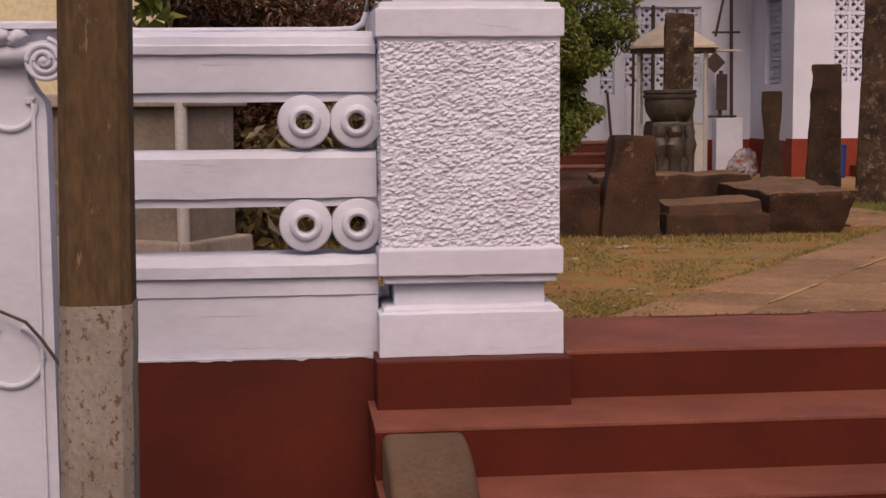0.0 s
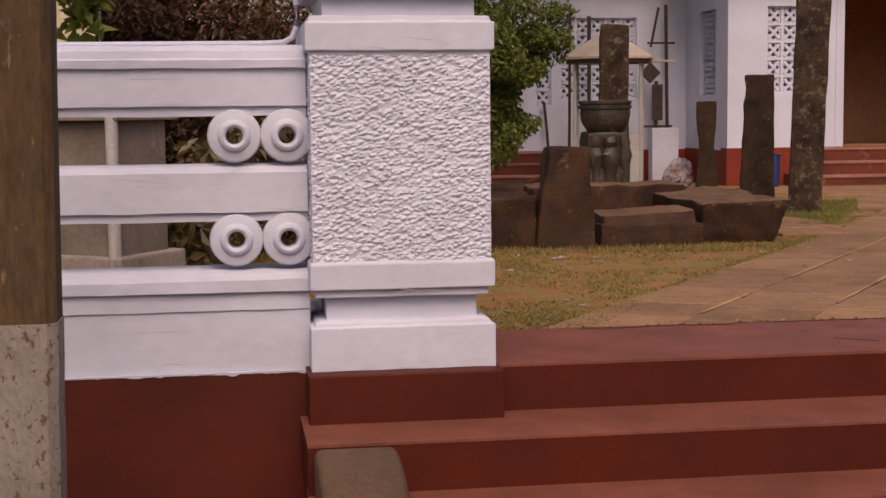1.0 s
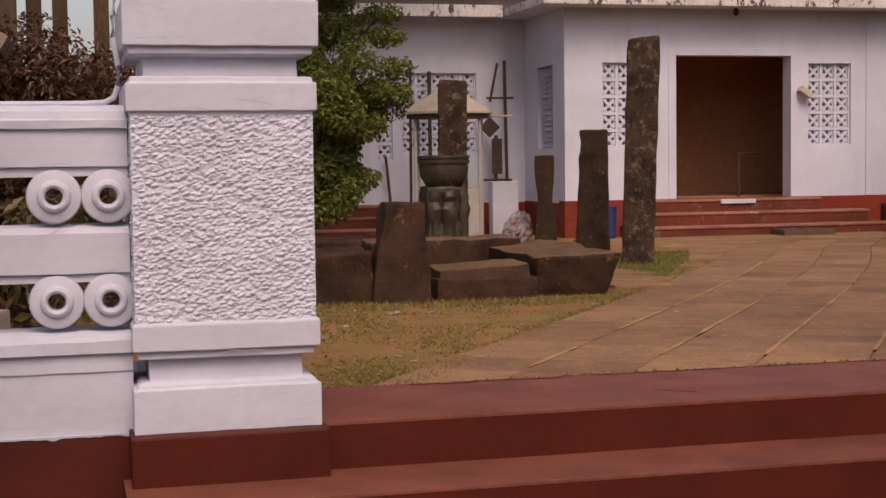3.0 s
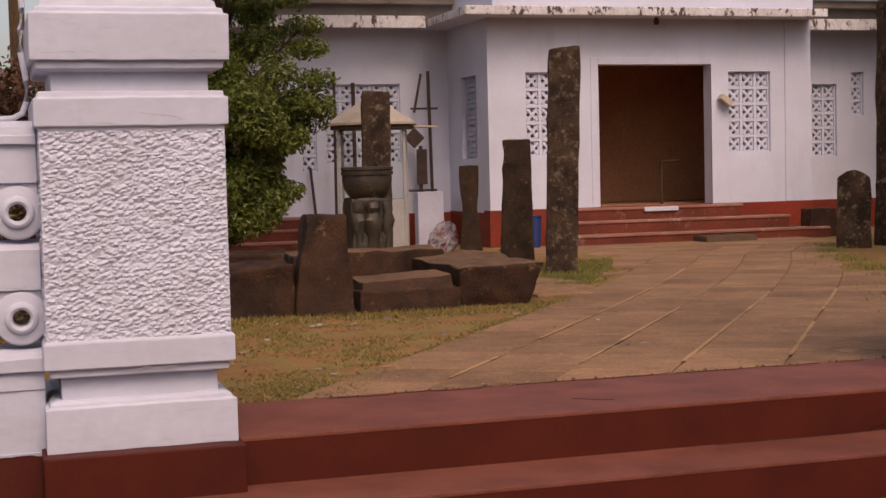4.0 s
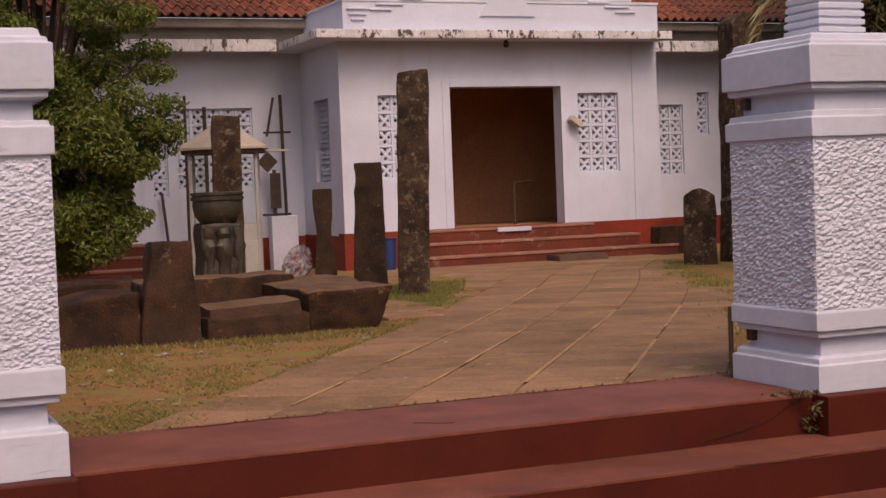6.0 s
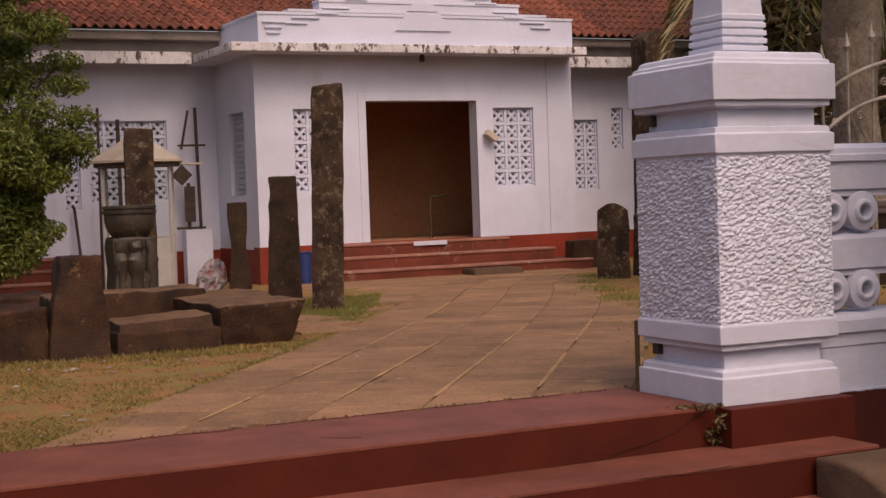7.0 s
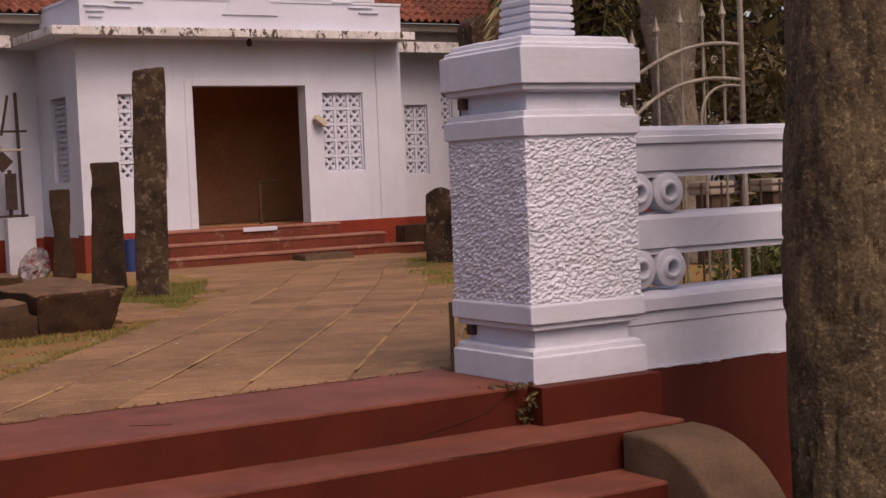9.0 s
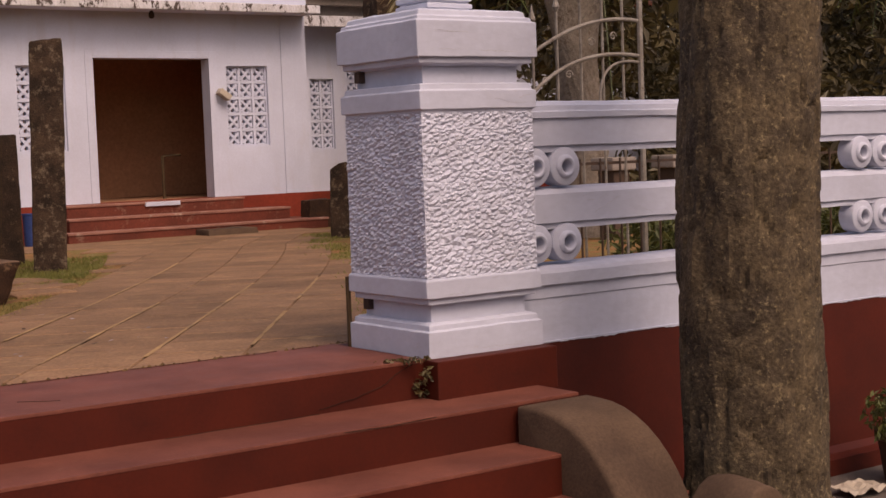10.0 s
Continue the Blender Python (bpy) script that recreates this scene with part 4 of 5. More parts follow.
# ---- neighbouring gate pilaster ----
def build_neighbour():
    g = thing("neighbour_gate_post", "pale moulded gate post with a scrolled capital", "gate post")
    x0, x1, y = -2.42, -1.785, 0.0
    outline = [(x0, -0.98), (x1, -0.98), (x1, 0.86), (x1 - 0.006, 0.91), (x1 - 0.035, 0.945), (x1 - 0.058, 0.985), (x1 - 0.062, 1.03), (x0, 1.03)]
    bm = bmesh.new()
    rings = [[bm.verts.new((px, py, pz)) for px, pz in outline] for py in (y, y + 0.13)]
    bm.faces.new(rings[0]), bm.faces.new(rings[1][::-1])
    for i in range(len(outline)):
        k = (i + 1) % len(outline)
        bm.faces.new((rings[0][i], rings[1][i], rings[1][k], rings[0][k]))
    bmesh.ops.recalc_face_normals(bm, faces=bm.faces[:])
    part("post", bm, WHITE, g)
    for a, b, c, d in ((x1 - 0.050, x1 - 0.036, -0.9, 0.92), (x0 + 0.045, x0 + 0.075, -0.9, 0.90), (x1 - 0.068, x1 - 0.036, 0.90, 0.922)):
        part("border_moulding", boxed(a, b, y - 0.014, y, c, d, 0.005), WHITE, g)

    def arc(cx, cz, r, a0, a1, thick):
        pts = []
        for k in range(33):
            t = radians(a0 + (a1 - a0) * k / 32)
            pts.append((cx + r * math.cos(t), y - 0.004, cz + r * math.sin(t)))
        return tube(bmesh.new(), pts, thick, 8)

    part("half_round", arc(-1.905, 0.90, 0.085, 180, 360, 0.011), WHITE, g, "raised half-round moulding", True)
    part("roundel", arc(-1.93, 0.035, 0.105, -250, 70, 0.011), WHITE, g, "raised round moulding", True)
    part("capital", prism(bmesh.new(), [(y - 0.07, 1.145), (y - 0.09, 1.150), (y - 0.09, 1.168), (y - 0.06, 1.175), (y + 0.13, 1.18), (y + 0.13, 1.02), (y, 1.02)], x0, -1.715, 0.003), WHITE, g)
    cx, cz = -1.775, 1.045
    m = Matrix.Translation((cx, y - 0.04, cz)) @ Matrix.Rotation(radians(90), 4, "X")
    part("volute_disc", capped(bmesh.new(), [(0.066, -0.06), (0.069, 0.02), (0.064, 0.034), (0.02, 0.04)], 40, m), WHITE, g, smooth=True)
    pts = []
    for k in range(90):
        f = k / 89
        a, r = 1.4 - f * 2 * math.pi * 2.8, 0.066 * (1 - f) + 0.007
        pts.append((cx + r * math.cos(a), y - 0.072 - 0.018 * f, cz + r * math.sin(a)))
    part("volute", tube(bmesh.new(), pts, 0.0090, 8, 0.9), WHITE, g, "spiral scroll", True)
    m = Matrix.Translation((cx, y - 0.086, cz)) @ Matrix.Rotation(radians(90), 4, "X")
    part("volute_eye", capped(bmesh.new(), [(0.014, 0.0), (0.012, 0.010), (0.005, 0.014)], 16, m), WHITE, g, smooth=True)
    part("cushion", tube(bmesh.new(), [(x0 - 0.02, y - 0.03, 1.068), (-2.0, y - 0.03, 1.066), (-1.90, y - 0.03, 1.068), (-1.80, y - 0.035, 1.078)], 0.036, 14), WHITE, g, smooth=True)
    rng = random.Random(4)
    for k in range(9):
        bm = bmesh.new()
        xx = -1.86 - 0.056 * k
        bmesh.ops.create_icosphere(bm, subdivisions=3, radius=1)
        for v in bm.verts:
            p = v.co.copy()
            ridge = 1 + 0.14 * math.sin(9 * math.atan2(p.x, p.z)) + 0.2 * noise.noise(p * 2.2 + Vector((k, 0, 0)))
            v.co = Vector((xx + p.x * 0.042 * ridge + 0.015 * p.z, y - 0.045 + p.y * 0.05, 1.128 + p.z * 0.040 * ridge))
        part("carved_leaf", bm, WHITE, g, "carved leaf ornament", True)
    wire = thing("cable", "thin black cable hanging at the gate post", "cable")
    part("strand", tube(bmesh.new(), [(-2.3, -0.06, 0.36), (-2.0, -0.05, 0.22), (-1.87, -0.05, 0.16), (-1.82, -0.05, 0.10), (-1.74, -0.06, -0.02), (-1.7, -0.05, -0.1)], 0.006, 6), DARK_IRON, wire)


build_neighbour()


# ---- planting ----
def build_tree(name, label, base, blobs, count, size, seed, mat, trunk_r=0.09, height=2.2):
    t = thing(name, label, "tree")
    bx, by = base
    z = ground_z(by)
    part("trunk", tube(bmesh.new(), [(bx, by, z - 0.1), (bx + 0.05, by, z + height * 0.4), (bx - 0.04, by + 0.05, z + height), (bx + 0.05, by, z + height * 1.5)], trunk_r, 10, 0.5), TIMBER, t, smooth=True)
    rng = random.Random(seed)
    for b in blobs[::6]:
        part("limb", tube(bmesh.new(), [(bx, by, z + height * rng.uniform(0.4, 0.9)), ((bx + b[0]) / 2, (by + b[1]) / 2, (z + height * 0.6 + b[2]) / 2 + 0.1), (b[0], b[1], b[2])], trunk_r * 0.45, 7, 0.3), TIMBER, t, smooth=True)
    leaf_object("crown", blobs, count, size, seed + 1, mat, t)
    return t


rng = random.Random(12)
blobs = []
for k in range(130):
    z = rng.uniform(0.30, 4.8)
    reach = 1.15 - 0.25 * abs(z - 2.2) / 2 + 0.30 * math.sin(z * 4.3 + 0.6)
    a = rng.uniform(0, 6.28)
    f = 0.85 * rng.random() ** 0.5
    blobs.append((1.62 + reach * f * math.cos(a), 11.3 + reach * 0.7 * f * math.sin(a), z, rng.uniform(0.20, 0.38), rng.uniform(0.22, 0.42), rng.uniform(0.15, 0.28)))
for x, z in ((2.68, 2.35), (2.75, 2.0), (2.62, 2.6), (2.72, 1.7), (2.30, 1.25), (2.35, 0.75), (2.2, 0.62), (2.45, 3.0), (2.1, 1.0)):
    blobs.append((x, 11.2, z, 0.26, 0.26, 0.13))
# Unseen upper crown, added to throw shade on the left wing.
for k in range(60):
    a, f = rng.uniform(0, 6.28), rng.random() ** 0.5
    blobs.append((1.7 + 2.5 * f * math.cos(a), 11.9 + 2.2 * f * math.sin(a), rng.uniform(5.0, 8.0), 0.55, 0.55, 0.4))
build_tree("leafy_tree", "leafy green tree with drooping sprays beside the stones, unseen upper crown added for shade", (1.45, 11.6), blobs, 240000, 0.036, 3, LEAF)

# hedge and wood behind the left wall
blobs = [(-7 + 0.55 * k + rng.uniform(-0.25, 0.25), 5.2 + rng.uniform(-0.4, 0.4), rng.uniform(0.2, 1.80), 0.45, 0.45, 0.30) for k in range(13) for _ in range(13)]
h = tagged(leaf_object("hedge", blobs, 150000, 0.030, 8, RUSSET_LEAF), "dense dark russet hedge behind the wall", "hedge", kind="stuff")
blobs = [(rng.uniform(-2.6, -0.3), rng.uniform(2.6, 3.6), rng.uniform(0.15, 0.75), 0.3, 0.3, 0.3) for _ in range(14)]
tagged(leaf_object("shrub", blobs, 1800, 0.06, 18, DARK_LEAF), "small green shrubs behind the low wall", "shrub", kind="stuff")
blobs = [(-1.78 + 0.34 * rng.random(), 2.9 + rng.uniform(-0.15, 0.15), rng.uniform(1.30, 1.95), 0.12, 0.12, 0.12) for _ in range(9)]
t = thing("broadleaf_shrub", "young shrub with broad bright green leaves", "shrub")
part("stem", tube(bmesh.new(), [(-1.60, 2.95, -0.08), (-1.62, 2.92, 0.8), (-1.60, 2.9, 1.75)], 0.016, 7, 0.5), TIMBER, t)
leaf_object("leaves", blobs, 150, 0.085, 21, LEAF, t)
# wood behind the right wall
blobs = [(rng.uniform(5.5, 22), rng.uniform(7.0, 12.5), rng.uniform(0.0, 5.0), 1.0, 0.8, 0.7) for _ in range(110)]
blobs = [b for b in blobs if b[0] > 9.6 + (b[1] - 7) * 0.9]
blobs += [(rng.uniform(13.4, 16.5), rng.uniform(12.6, 13.4), rng.uniform(3.2, 7.0), 0.7, 0.6, 0.6) for _ in range(46)]
tagged(leaf_object("thicket", blobs, 50000, 0.11, 28, DARK_LEAF), "deep shaded thicket behind the wall", "thicket", kind="stuff")
blobs = [(rng.uniform(13, 34), rng.uniform(13, 19), rng.uniform(-0.2, 7.0), 1.6, 1.2, 1.1) for _ in range(200)]
blobs = [b for b in blobs if b[0] > 2.6 + 0.86 * (b[1] + 5.3)]
tagged(leaf_object("far_wood", blobs, 20000, 0.22, 38, DARK_LEAF), "dense brownish wood far behind the wall", "wood", kind="stuff")
blobs = [(rng.uniform(5.3, 11.0), rng.uniform(2.0, 4.6), rng.uniform(0.0, 0.4), 0.4, 0.35, 0.22) for _ in range(80)]
blobs = [b for b in blobs if b[0] > 0.3 + 0.86 * (b[1] + 5.3)]
tagged(leaf_object("undergrowth", blobs, 14000, 0.045, 48, PALM_LEAF), "low green undergrowth behind the iron fence", "undergrowth", kind="stuff")


# ---- paved path ----
PU, PV = Vector((0.577, 0.817)), Vector((0.817, -0.577))
ROW, FIRST = 0.485, 0.247              # width of a row of slabs and the first joint
LEFT = [(0.45, 0.70), (1.69, 2.75), (3.23, 4.99), (5.26, 8.67), (7.40, 13.6)]
RIGHT = [(3.55, 0.70), (6.67, 6.0), (7.95, 9.07), (10.7, 13.6)]


def along(line, y):
    for (xa, ya), (xb, yb) in zip(line, line[1:]):
        if y <= yb:
            return xa + (xb - xa) * (y - ya) / (yb - ya)
    return line[-1][0]


def bend(y):
    return -0.012 * max(0.0, min(y, 10.0) - 4.0) ** 2


def build_path():
    path = thing("paved_path", "path of worn brown stone slabs with sandy yellow joints", "path", kind="structure")
    bm = bmesh.new()
    rows = [0.74, 1.0, 2.0, 4.0, 6.0, 8.0, 10.0, 12.0, 13.5]
    vs = [(bm.verts.new((along(LEFT, y) + 0.25, y, ground_z(y) + 0.003)), bm.verts.new((along(RIGHT, y) - 0.25, y, ground_z(y) + 0.003))) for y in rows]
    for (a, b), (c, d) in zip(vs, vs[1:]):
        bm.faces.new((a, b, d, c))
    part("joint_bed", bm, SOIL, path, "dark soil in the joints")
    for j in range(-3, 9):
        bm = bmesh.new()
        last = None
        for k in range(150):
            p = PU * (0.1 * k - 1.0) + PV * (FIRST + ROW * j)
            p.x += bend(p.y)
            if not (1.2 < p.y < (8.5 if j == 0 else 4.9) and along(LEFT, p.y) + 0.1 < p.x < along(RIGHT, p.y) - 0.1) or noise.noise((p.x * 0.8, p.y * 0.8, 3.0 + j)) < -0.34:
                last = None
                continue
            w = 0.011 + 0.007 * noise.noise((p.x * 6, p.y * 6, j))
            pair = [bm.verts.new((p.x + PV.x * o, p.y + PV.y * o, ground_z(p.y) + 0.0172)) for o in (-w, w)]
            if last:
                bm.faces.new((last[0], pair[0], pair[1], last[1]))
            last = pair
        if bm.faces:
            part("mortar_joint", bm, MORTAR, path, "sandy yellow jointing")
        else:
            bm.free()
    rng = random.Random(31)
    made = 0
    for j in range(-26, 12):
        v0, v1 = FIRST + ROW * j, FIRST + ROW * (j + 1)
        u = -2.0 + rng.uniform(0, 0.5)
        while u < 18.0:
            length = rng.uniform(0.30, 0.72)
            c = PU * (u + length / 2) + PV * ((v0 + v1) / 2)
            c.x += bend(c.y)
            if 0.50 < c.y < 13.3 and along(LEFT, c.y) - 0.02 + 0.06 * math.sin(7 * c.y) < c.x < along(RIGHT, c.y) + 0.02 and made < 300:
                bm = bmesh.new()
                ga, gb = rng.uniform(0.002, 0.004), rng.choice((0.001, 0.0015, 0.002, 0.004, 0.008))
                corners = []
                for uu, vv in ((u + gb, v0 + ga), (u + length - gb, v0 + ga), (u + length - gb, v1 - ga), (u + gb, v1 - ga)):
                    p = PU * (uu + rng.uniform(-0.008, 0.008)) + PV * (vv + rng.uniform(-0.002, 0.002))
                    p.x += bend(p.y)
                    corners.append(p)
                lift = rng.uniform(0.012, 0.0155)
                top = [bm.verts.new((p.x, p.y, ground_z(p.y) + lift + rng.uniform(-0.0025, 0.0015))) for p in corners]
                low = [bm.verts.new((p.x, p.y, ground_z(p.y) - 0.03)) for p in corners]
                bm.faces.new(top), bm.faces.new(low[::-1])
                for i in range(4):
                    k = (i + 1) % 4
                    bm.faces.new((low[i], low[k], top[k], top[i]))
                bmesh.ops.recalc_face_normals(bm, faces=bm.faces[:])
                bmesh.ops.bevel(bm, geom=[e for e in bm.edges if all(v in top for v in e.verts)], offset=0.006, segments=1, affect="EDGES")
                bmesh.ops.bisect_plane(bm, geom=bm.verts[:] + bm.edges[:] + bm.faces[:], plane_co=(0, 0.84 + 0.02 * math.sin(c.x * 9) + 0.01 * math.sin(c.x * 23), 0), plane_no=(0, -1, 0), clear_outer=True)
                if bm.faces:
                    part("paving_slab", bm, PAVING, path)
                    made += 1
                else:
                    bm.free()
            u += length

    part("apron", boxed(5.7, 10.3, 12.1, 13.46, ground_z(13.4) - 0.1, ground_z(12.1) + 0.006, 0.004), PAVING, path, "plain worn apron before the hall steps")


build_path()
for x0, x1, y0, y1, a in ((3.25, 3.75, 5.55, 5.9, 3), (3.35, 3.95, 6.0, 6.45, 5), (3.55, 4.05, 6.6, 7.1, 8)):
    tagged(obj("flat_stone", hewn(x0, x1, y0, y1, -0.13, -0.055, 0.012, 5, 5, 0.95, 0.95, (0, 0), a), PAVING, True), "flat worn stone lying flush in the grass", "stone", "flat stones")


# ---- grass and litter ----
def build_grass():
    rng = random.Random(77)
    verts, faces = [], []
    tries = 0
    while len(faces) < 90000 and tries < 900000:
        tries += 1
        y = 0.8 + 9.5 * rng.random() ** 1.5
        x = rng.uniform(-3.0, 7.2)
        inside = along(LEFT, y) < x < along(RIGHT, y)
        d = noise.noise((x * 0.9, y * 0.9, 4.0)) + 0.8 * noise.noise((x * 3, y * 3, 1.0)) + 0.6 * noise.noise((x * 9, y * 9, 2.0))
        near_edge = abs(x - along(LEFT, y)) < 0.12
        belt = 4.45 < y < 4.98 and x < 3.2 and noise.noise((x * 4, y * 4, 9)) > -0.25
        if inside and not (near_edge and rng.random() < 0.25):
            continue
        if not belt and not near_edge and rng.random() > 0.24 + 0.9 * d:
            continue
        h = rng.uniform(0.006, 0.022) * (2.0 if belt else 1.2 if near_edge else 1.0)
        a, w = rng.uniform(0, 6.28), rng.uniform(0.003, 0.008)
        z = ground_z(y)
        k = len(verts)
        dx, dy = math.cos(a), math.sin(a)
        lx, ly = rng.uniform(-0.035, 0.035), rng.uniform(-0.035, 0.035)
        verts += [(x - dx * w, y - dy * w, z), (x + dx * w, y + dy * w, z), (x + lx, y + ly, z + h)]
        faces.append((k, k + 1, k + 2))
    me = bpy.data.meshes.new("grass")
    me.from_pydata(verts, [], faces)
    me.materials.append(GRASS)
    tagged(new("grass", me), "thin patchy dry and green grass in the yard", "grass", kind="stuff")
    blobs = [(rng.uniform(-0.6, 3.0), rng.uniform(0.9, 4.8), 0, 0, 0, 0) for _ in range(130)]
    verts, faces = [], []
    for b in blobs:
        s, a = rng.uniform(0.008, 0.022), rng.uniform(0, 6.28)
        k = len(verts)
        z = ground_z(b[1]) + 0.006
        for i in range(4):
            t = a + i * 1.57
            verts.append((b[0] + s * math.cos(t) * (1.6 if i % 2 else 0.8), b[1] + s * math.sin(t) * 0.9, z + rng.uniform(0, 0.012)))
        faces.append((k, k + 1, k + 2, k + 3))
    me = bpy.data.meshes.new("fallen_leaves")
    me.from_pydata(verts, [], faces)
    me.materials.append(CLOTH)
    tagged(new("fallen_leaves", me), "pale scattered petals and dry leaves on the earth", "litter", kind="stuff")


build_grass()


def build_tufts():
    rng = random.Random(78)
    verts, faces = [], []
    while len(faces) < 7000:
        y = rng.uniform(6.2, 10.2)
        x = along(LEFT, y) - rng.random() ** 1.3 * (0.95 if y > 7.4 else 0.45)
        if noise.noise((x * 2.5, y * 2.5, 6)) < -0.2:
            continue
        h, a, w = rng.uniform(0.02, 0.06), rng.uniform(0, 6.28), rng.uniform(0.003, 0.006)
        z, k = ground_z(y), len(verts)
        verts += [(x - math.cos(a) * w, y - math.sin(a) * w, z), (x + math.cos(a) * w, y + math.sin(a) * w, z), (x + rng.uniform(-0.04, 0.04), y + rng.uniform(-0.04, 0.04), z + h)]
        faces.append((k, k + 1, k + 2))
    while len(faces) < 10500:
        y = rng.uniform(2.2, 11.5)
        x = along(RIGHT, y) + rng.gauss(0.12, 0.16)
        if noise.noise((x * 2.0, y * 2.0, 8)) < -0.1:
            continue
        h, a, w = rng.uniform(0.012, 0.04), rng.uniform(0, 6.28), rng.uniform(0.003, 0.006)
        z, k = ground_z(y) + 0.012, len(verts)
        verts += [(x - math.cos(a) * w, y - math.sin(a) * w, z), (x + math.cos(a) * w, y + math.sin(a) * w, z), (x + rng.uniform(-0.03, 0.03), y + rng.uniform(-0.03, 0.03), z + h)]
        faces.append((k, k + 1, k + 2))
    me = bpy.data.meshes.new("green_grass")
    me.from_pydata(verts, [], faces)
    me.materials.append(GREEN_GRASS)
    tagged(new("green_grass", me), "fresh green grass at the edge of the path", "grass", kind="stuff")
    verts, faces = [], []
    for _ in range(300):
        x, y = rng.uniform(0.2, 3.3), 0.83 + rng.gauss(0, 0.025)
        s, z = 0.003 + 0.013 * rng.random() ** 3, ground_z(y) + 0.006 if y > 0.82 else 0.0
        k = len(verts)
        verts += [(x - s, y, z), (x, y - s * 0.7, z), (x + s, y, z), (x, y + s * 0.7, z), (x, y, z + s * 0.9)]
        faces += [(k, k + 1, k + 4), (k + 1, k + 2, k + 4), (k + 2, k + 3, k + 4), (k + 3, k, k + 4)]
    me = bpy.data.meshes.new("crumbs")
    me.from_pydata(verts, [], faces)
    me.materials.append(SOIL)
    tagged(new("crumbs", me), "dark crumbs of earth and stone along the landing edge", "litter", kind="stuff")
    gap = thing("landing_gap", "dark earthy gap along the back edge of the landing", "gap", kind="structure")
    bm, last = bmesh.new(), None
    for k in range(261):
        x = 0.5 + 0.01 * k
        y = 0.80 + 0.014 * noise.noise((x * 4, 1, 1)) + 0.008 * noise.noise((x * 19, 2, 1))
        w = 0.012 + 0.02 * noise.noise((x * 5, 7, 1)) + 0.014 * noise.noise((x * 27, 5, 1)) + (0.016 if x < 1.2 else 0.0)
        if w < 0.003:
            last = None
            continue
        pair = [bm.verts.new((x, y - w, 0.003)), bm.verts.new((x, y + w + 0.03, -0.009))]
        if last:
            bm.faces.new((last[0], pair[0], pair[1], last[1]))
        last = pair
    part("soil", bm, SOIL, gap)
    cracks = thing("step_cracks", "thin dark cracks in the red cement steps", "crack", kind="structure")
    for pts in ([(3.12, 0.027, -0.01), (3.02, 0.027, -0.05), (2.96, 0.027, -0.09), (2.80, 0.027, -0.13), (2.62, 0.026, -0.155)], [(2.62, 0.02, -0.172), (2.35, 0.015, -0.173), (2.1, 0.02, -0.173), (1.9, 0.012, -0.173)],
                [(1.42, 0.33, 0.001), (1.50, 0.26, 0.001), (1.56, 0.23, 0.001)], [(2.95, -0.372, -0.18), (2.7, -0.372, -0.186), (2.5, -0.372, -0.181)]):
        fine = []
        for p, q in zip(pts, pts[1:]):
            for i in range(6):
                f = i / 6
                v = Vector(p).lerp(Vector(q), f)
                fine.append(v + noise.noise_vector(v * 40) * 0.006 * Vector((1, 0.2, 0.6 if abs(p[1] - 0.027) < 0.002 else 0.1)))
        fine.append(Vector(pts[-1]))
        part("crack", tube(bmesh.new(), fine, 0.0014, 5), STONE, cracks)


build_tufts()


# ---- glazed shrine kiosk ----
def build_kiosk(cx=4.12, cy=14.0, r=0.50):
    k = thing("shrine_kiosk", "small six-sided glazed shrine with a cream metal roof", "kiosk")
    gz = ground_z(cy)
    ang = [math.pi / 3 * i + math.pi / 6 * 0.4 for i in range(6)]
    pts = [Vector((cx + r * math.cos(a), cy + r * math.sin(a), 0)) for a in ang]
    m = Matrix.Translation((cx, cy, 0)) @ Matrix.Rotation(ang[0], 4, "Z")
    part("roof", capped(bmesh.new(), [(0.60, 1.55), (0.68, 1.555), (0.68, 1.585), (0.30, 1.80), (0.10, 1.93), (0.05, 2.0)], 6, m), CREAM, k, "cream sheet-metal pyramid roof")
    part("roof_soffit", capped(bmesh.new(), [(0.62, 1.50), (0.62, 1.549)], 6, m), TIMBER, k)
    part("base", capped(bmesh.new(), [(0.53, gz - 0.03), (0.53, gz + 0.06)], 6, m), CONCRETE, k)
    for p, q in zip(pts, pts[1:] + pts[:1]):
        part("corner_post", tube(bmesh.new(), [(p.x, p.y, gz + 0.05), (p.x, p.y, 1.51)], 0.026, 8), ALU, k)
        d = (q - p).normalized()
        n = Vector((d.y, -d.x, 0))
        for name, z0, z1, mat, t in (("lower_panel", gz + 0.06, 0.52, ALU, 0.02), ("sill_rail", 0.52, 0.56, ALU, 0.03), ("glass_pane", 0.56, 1.50, GLASS, 0.006)):
            bm = bmesh.new()
            a, b = p + d * 0.026, q - d * 0.026
            vs = [bm.verts.new((v.x + n.x * s, v.y + n.y * s, z)) for s in (-t / 2, t / 2) for v, z in ((a, z0), (b, z0), (b, z1), (a, z1))]
            for f in ((0, 1, 2, 3), (7, 6, 5, 4), (0, 4, 5, 1), (1, 5, 6, 2), (2, 6, 7, 3), (3, 7, 4, 0)):
                bm.faces.new([vs[i] for i in f])
            bmesh.ops.recalc_face_normals(bm, faces=bm.faces[:])
            ob = part(name, bm, mat, k)
            if mat is GLASS:
                ob.visible_shadow = False
    bm = boxed(4.62, 4.95, 13.7, 14.1, 1.515, 1.535)
    part("side_awning", bm, CREAM, k, "small cream awning sheet")


build_kiosk()


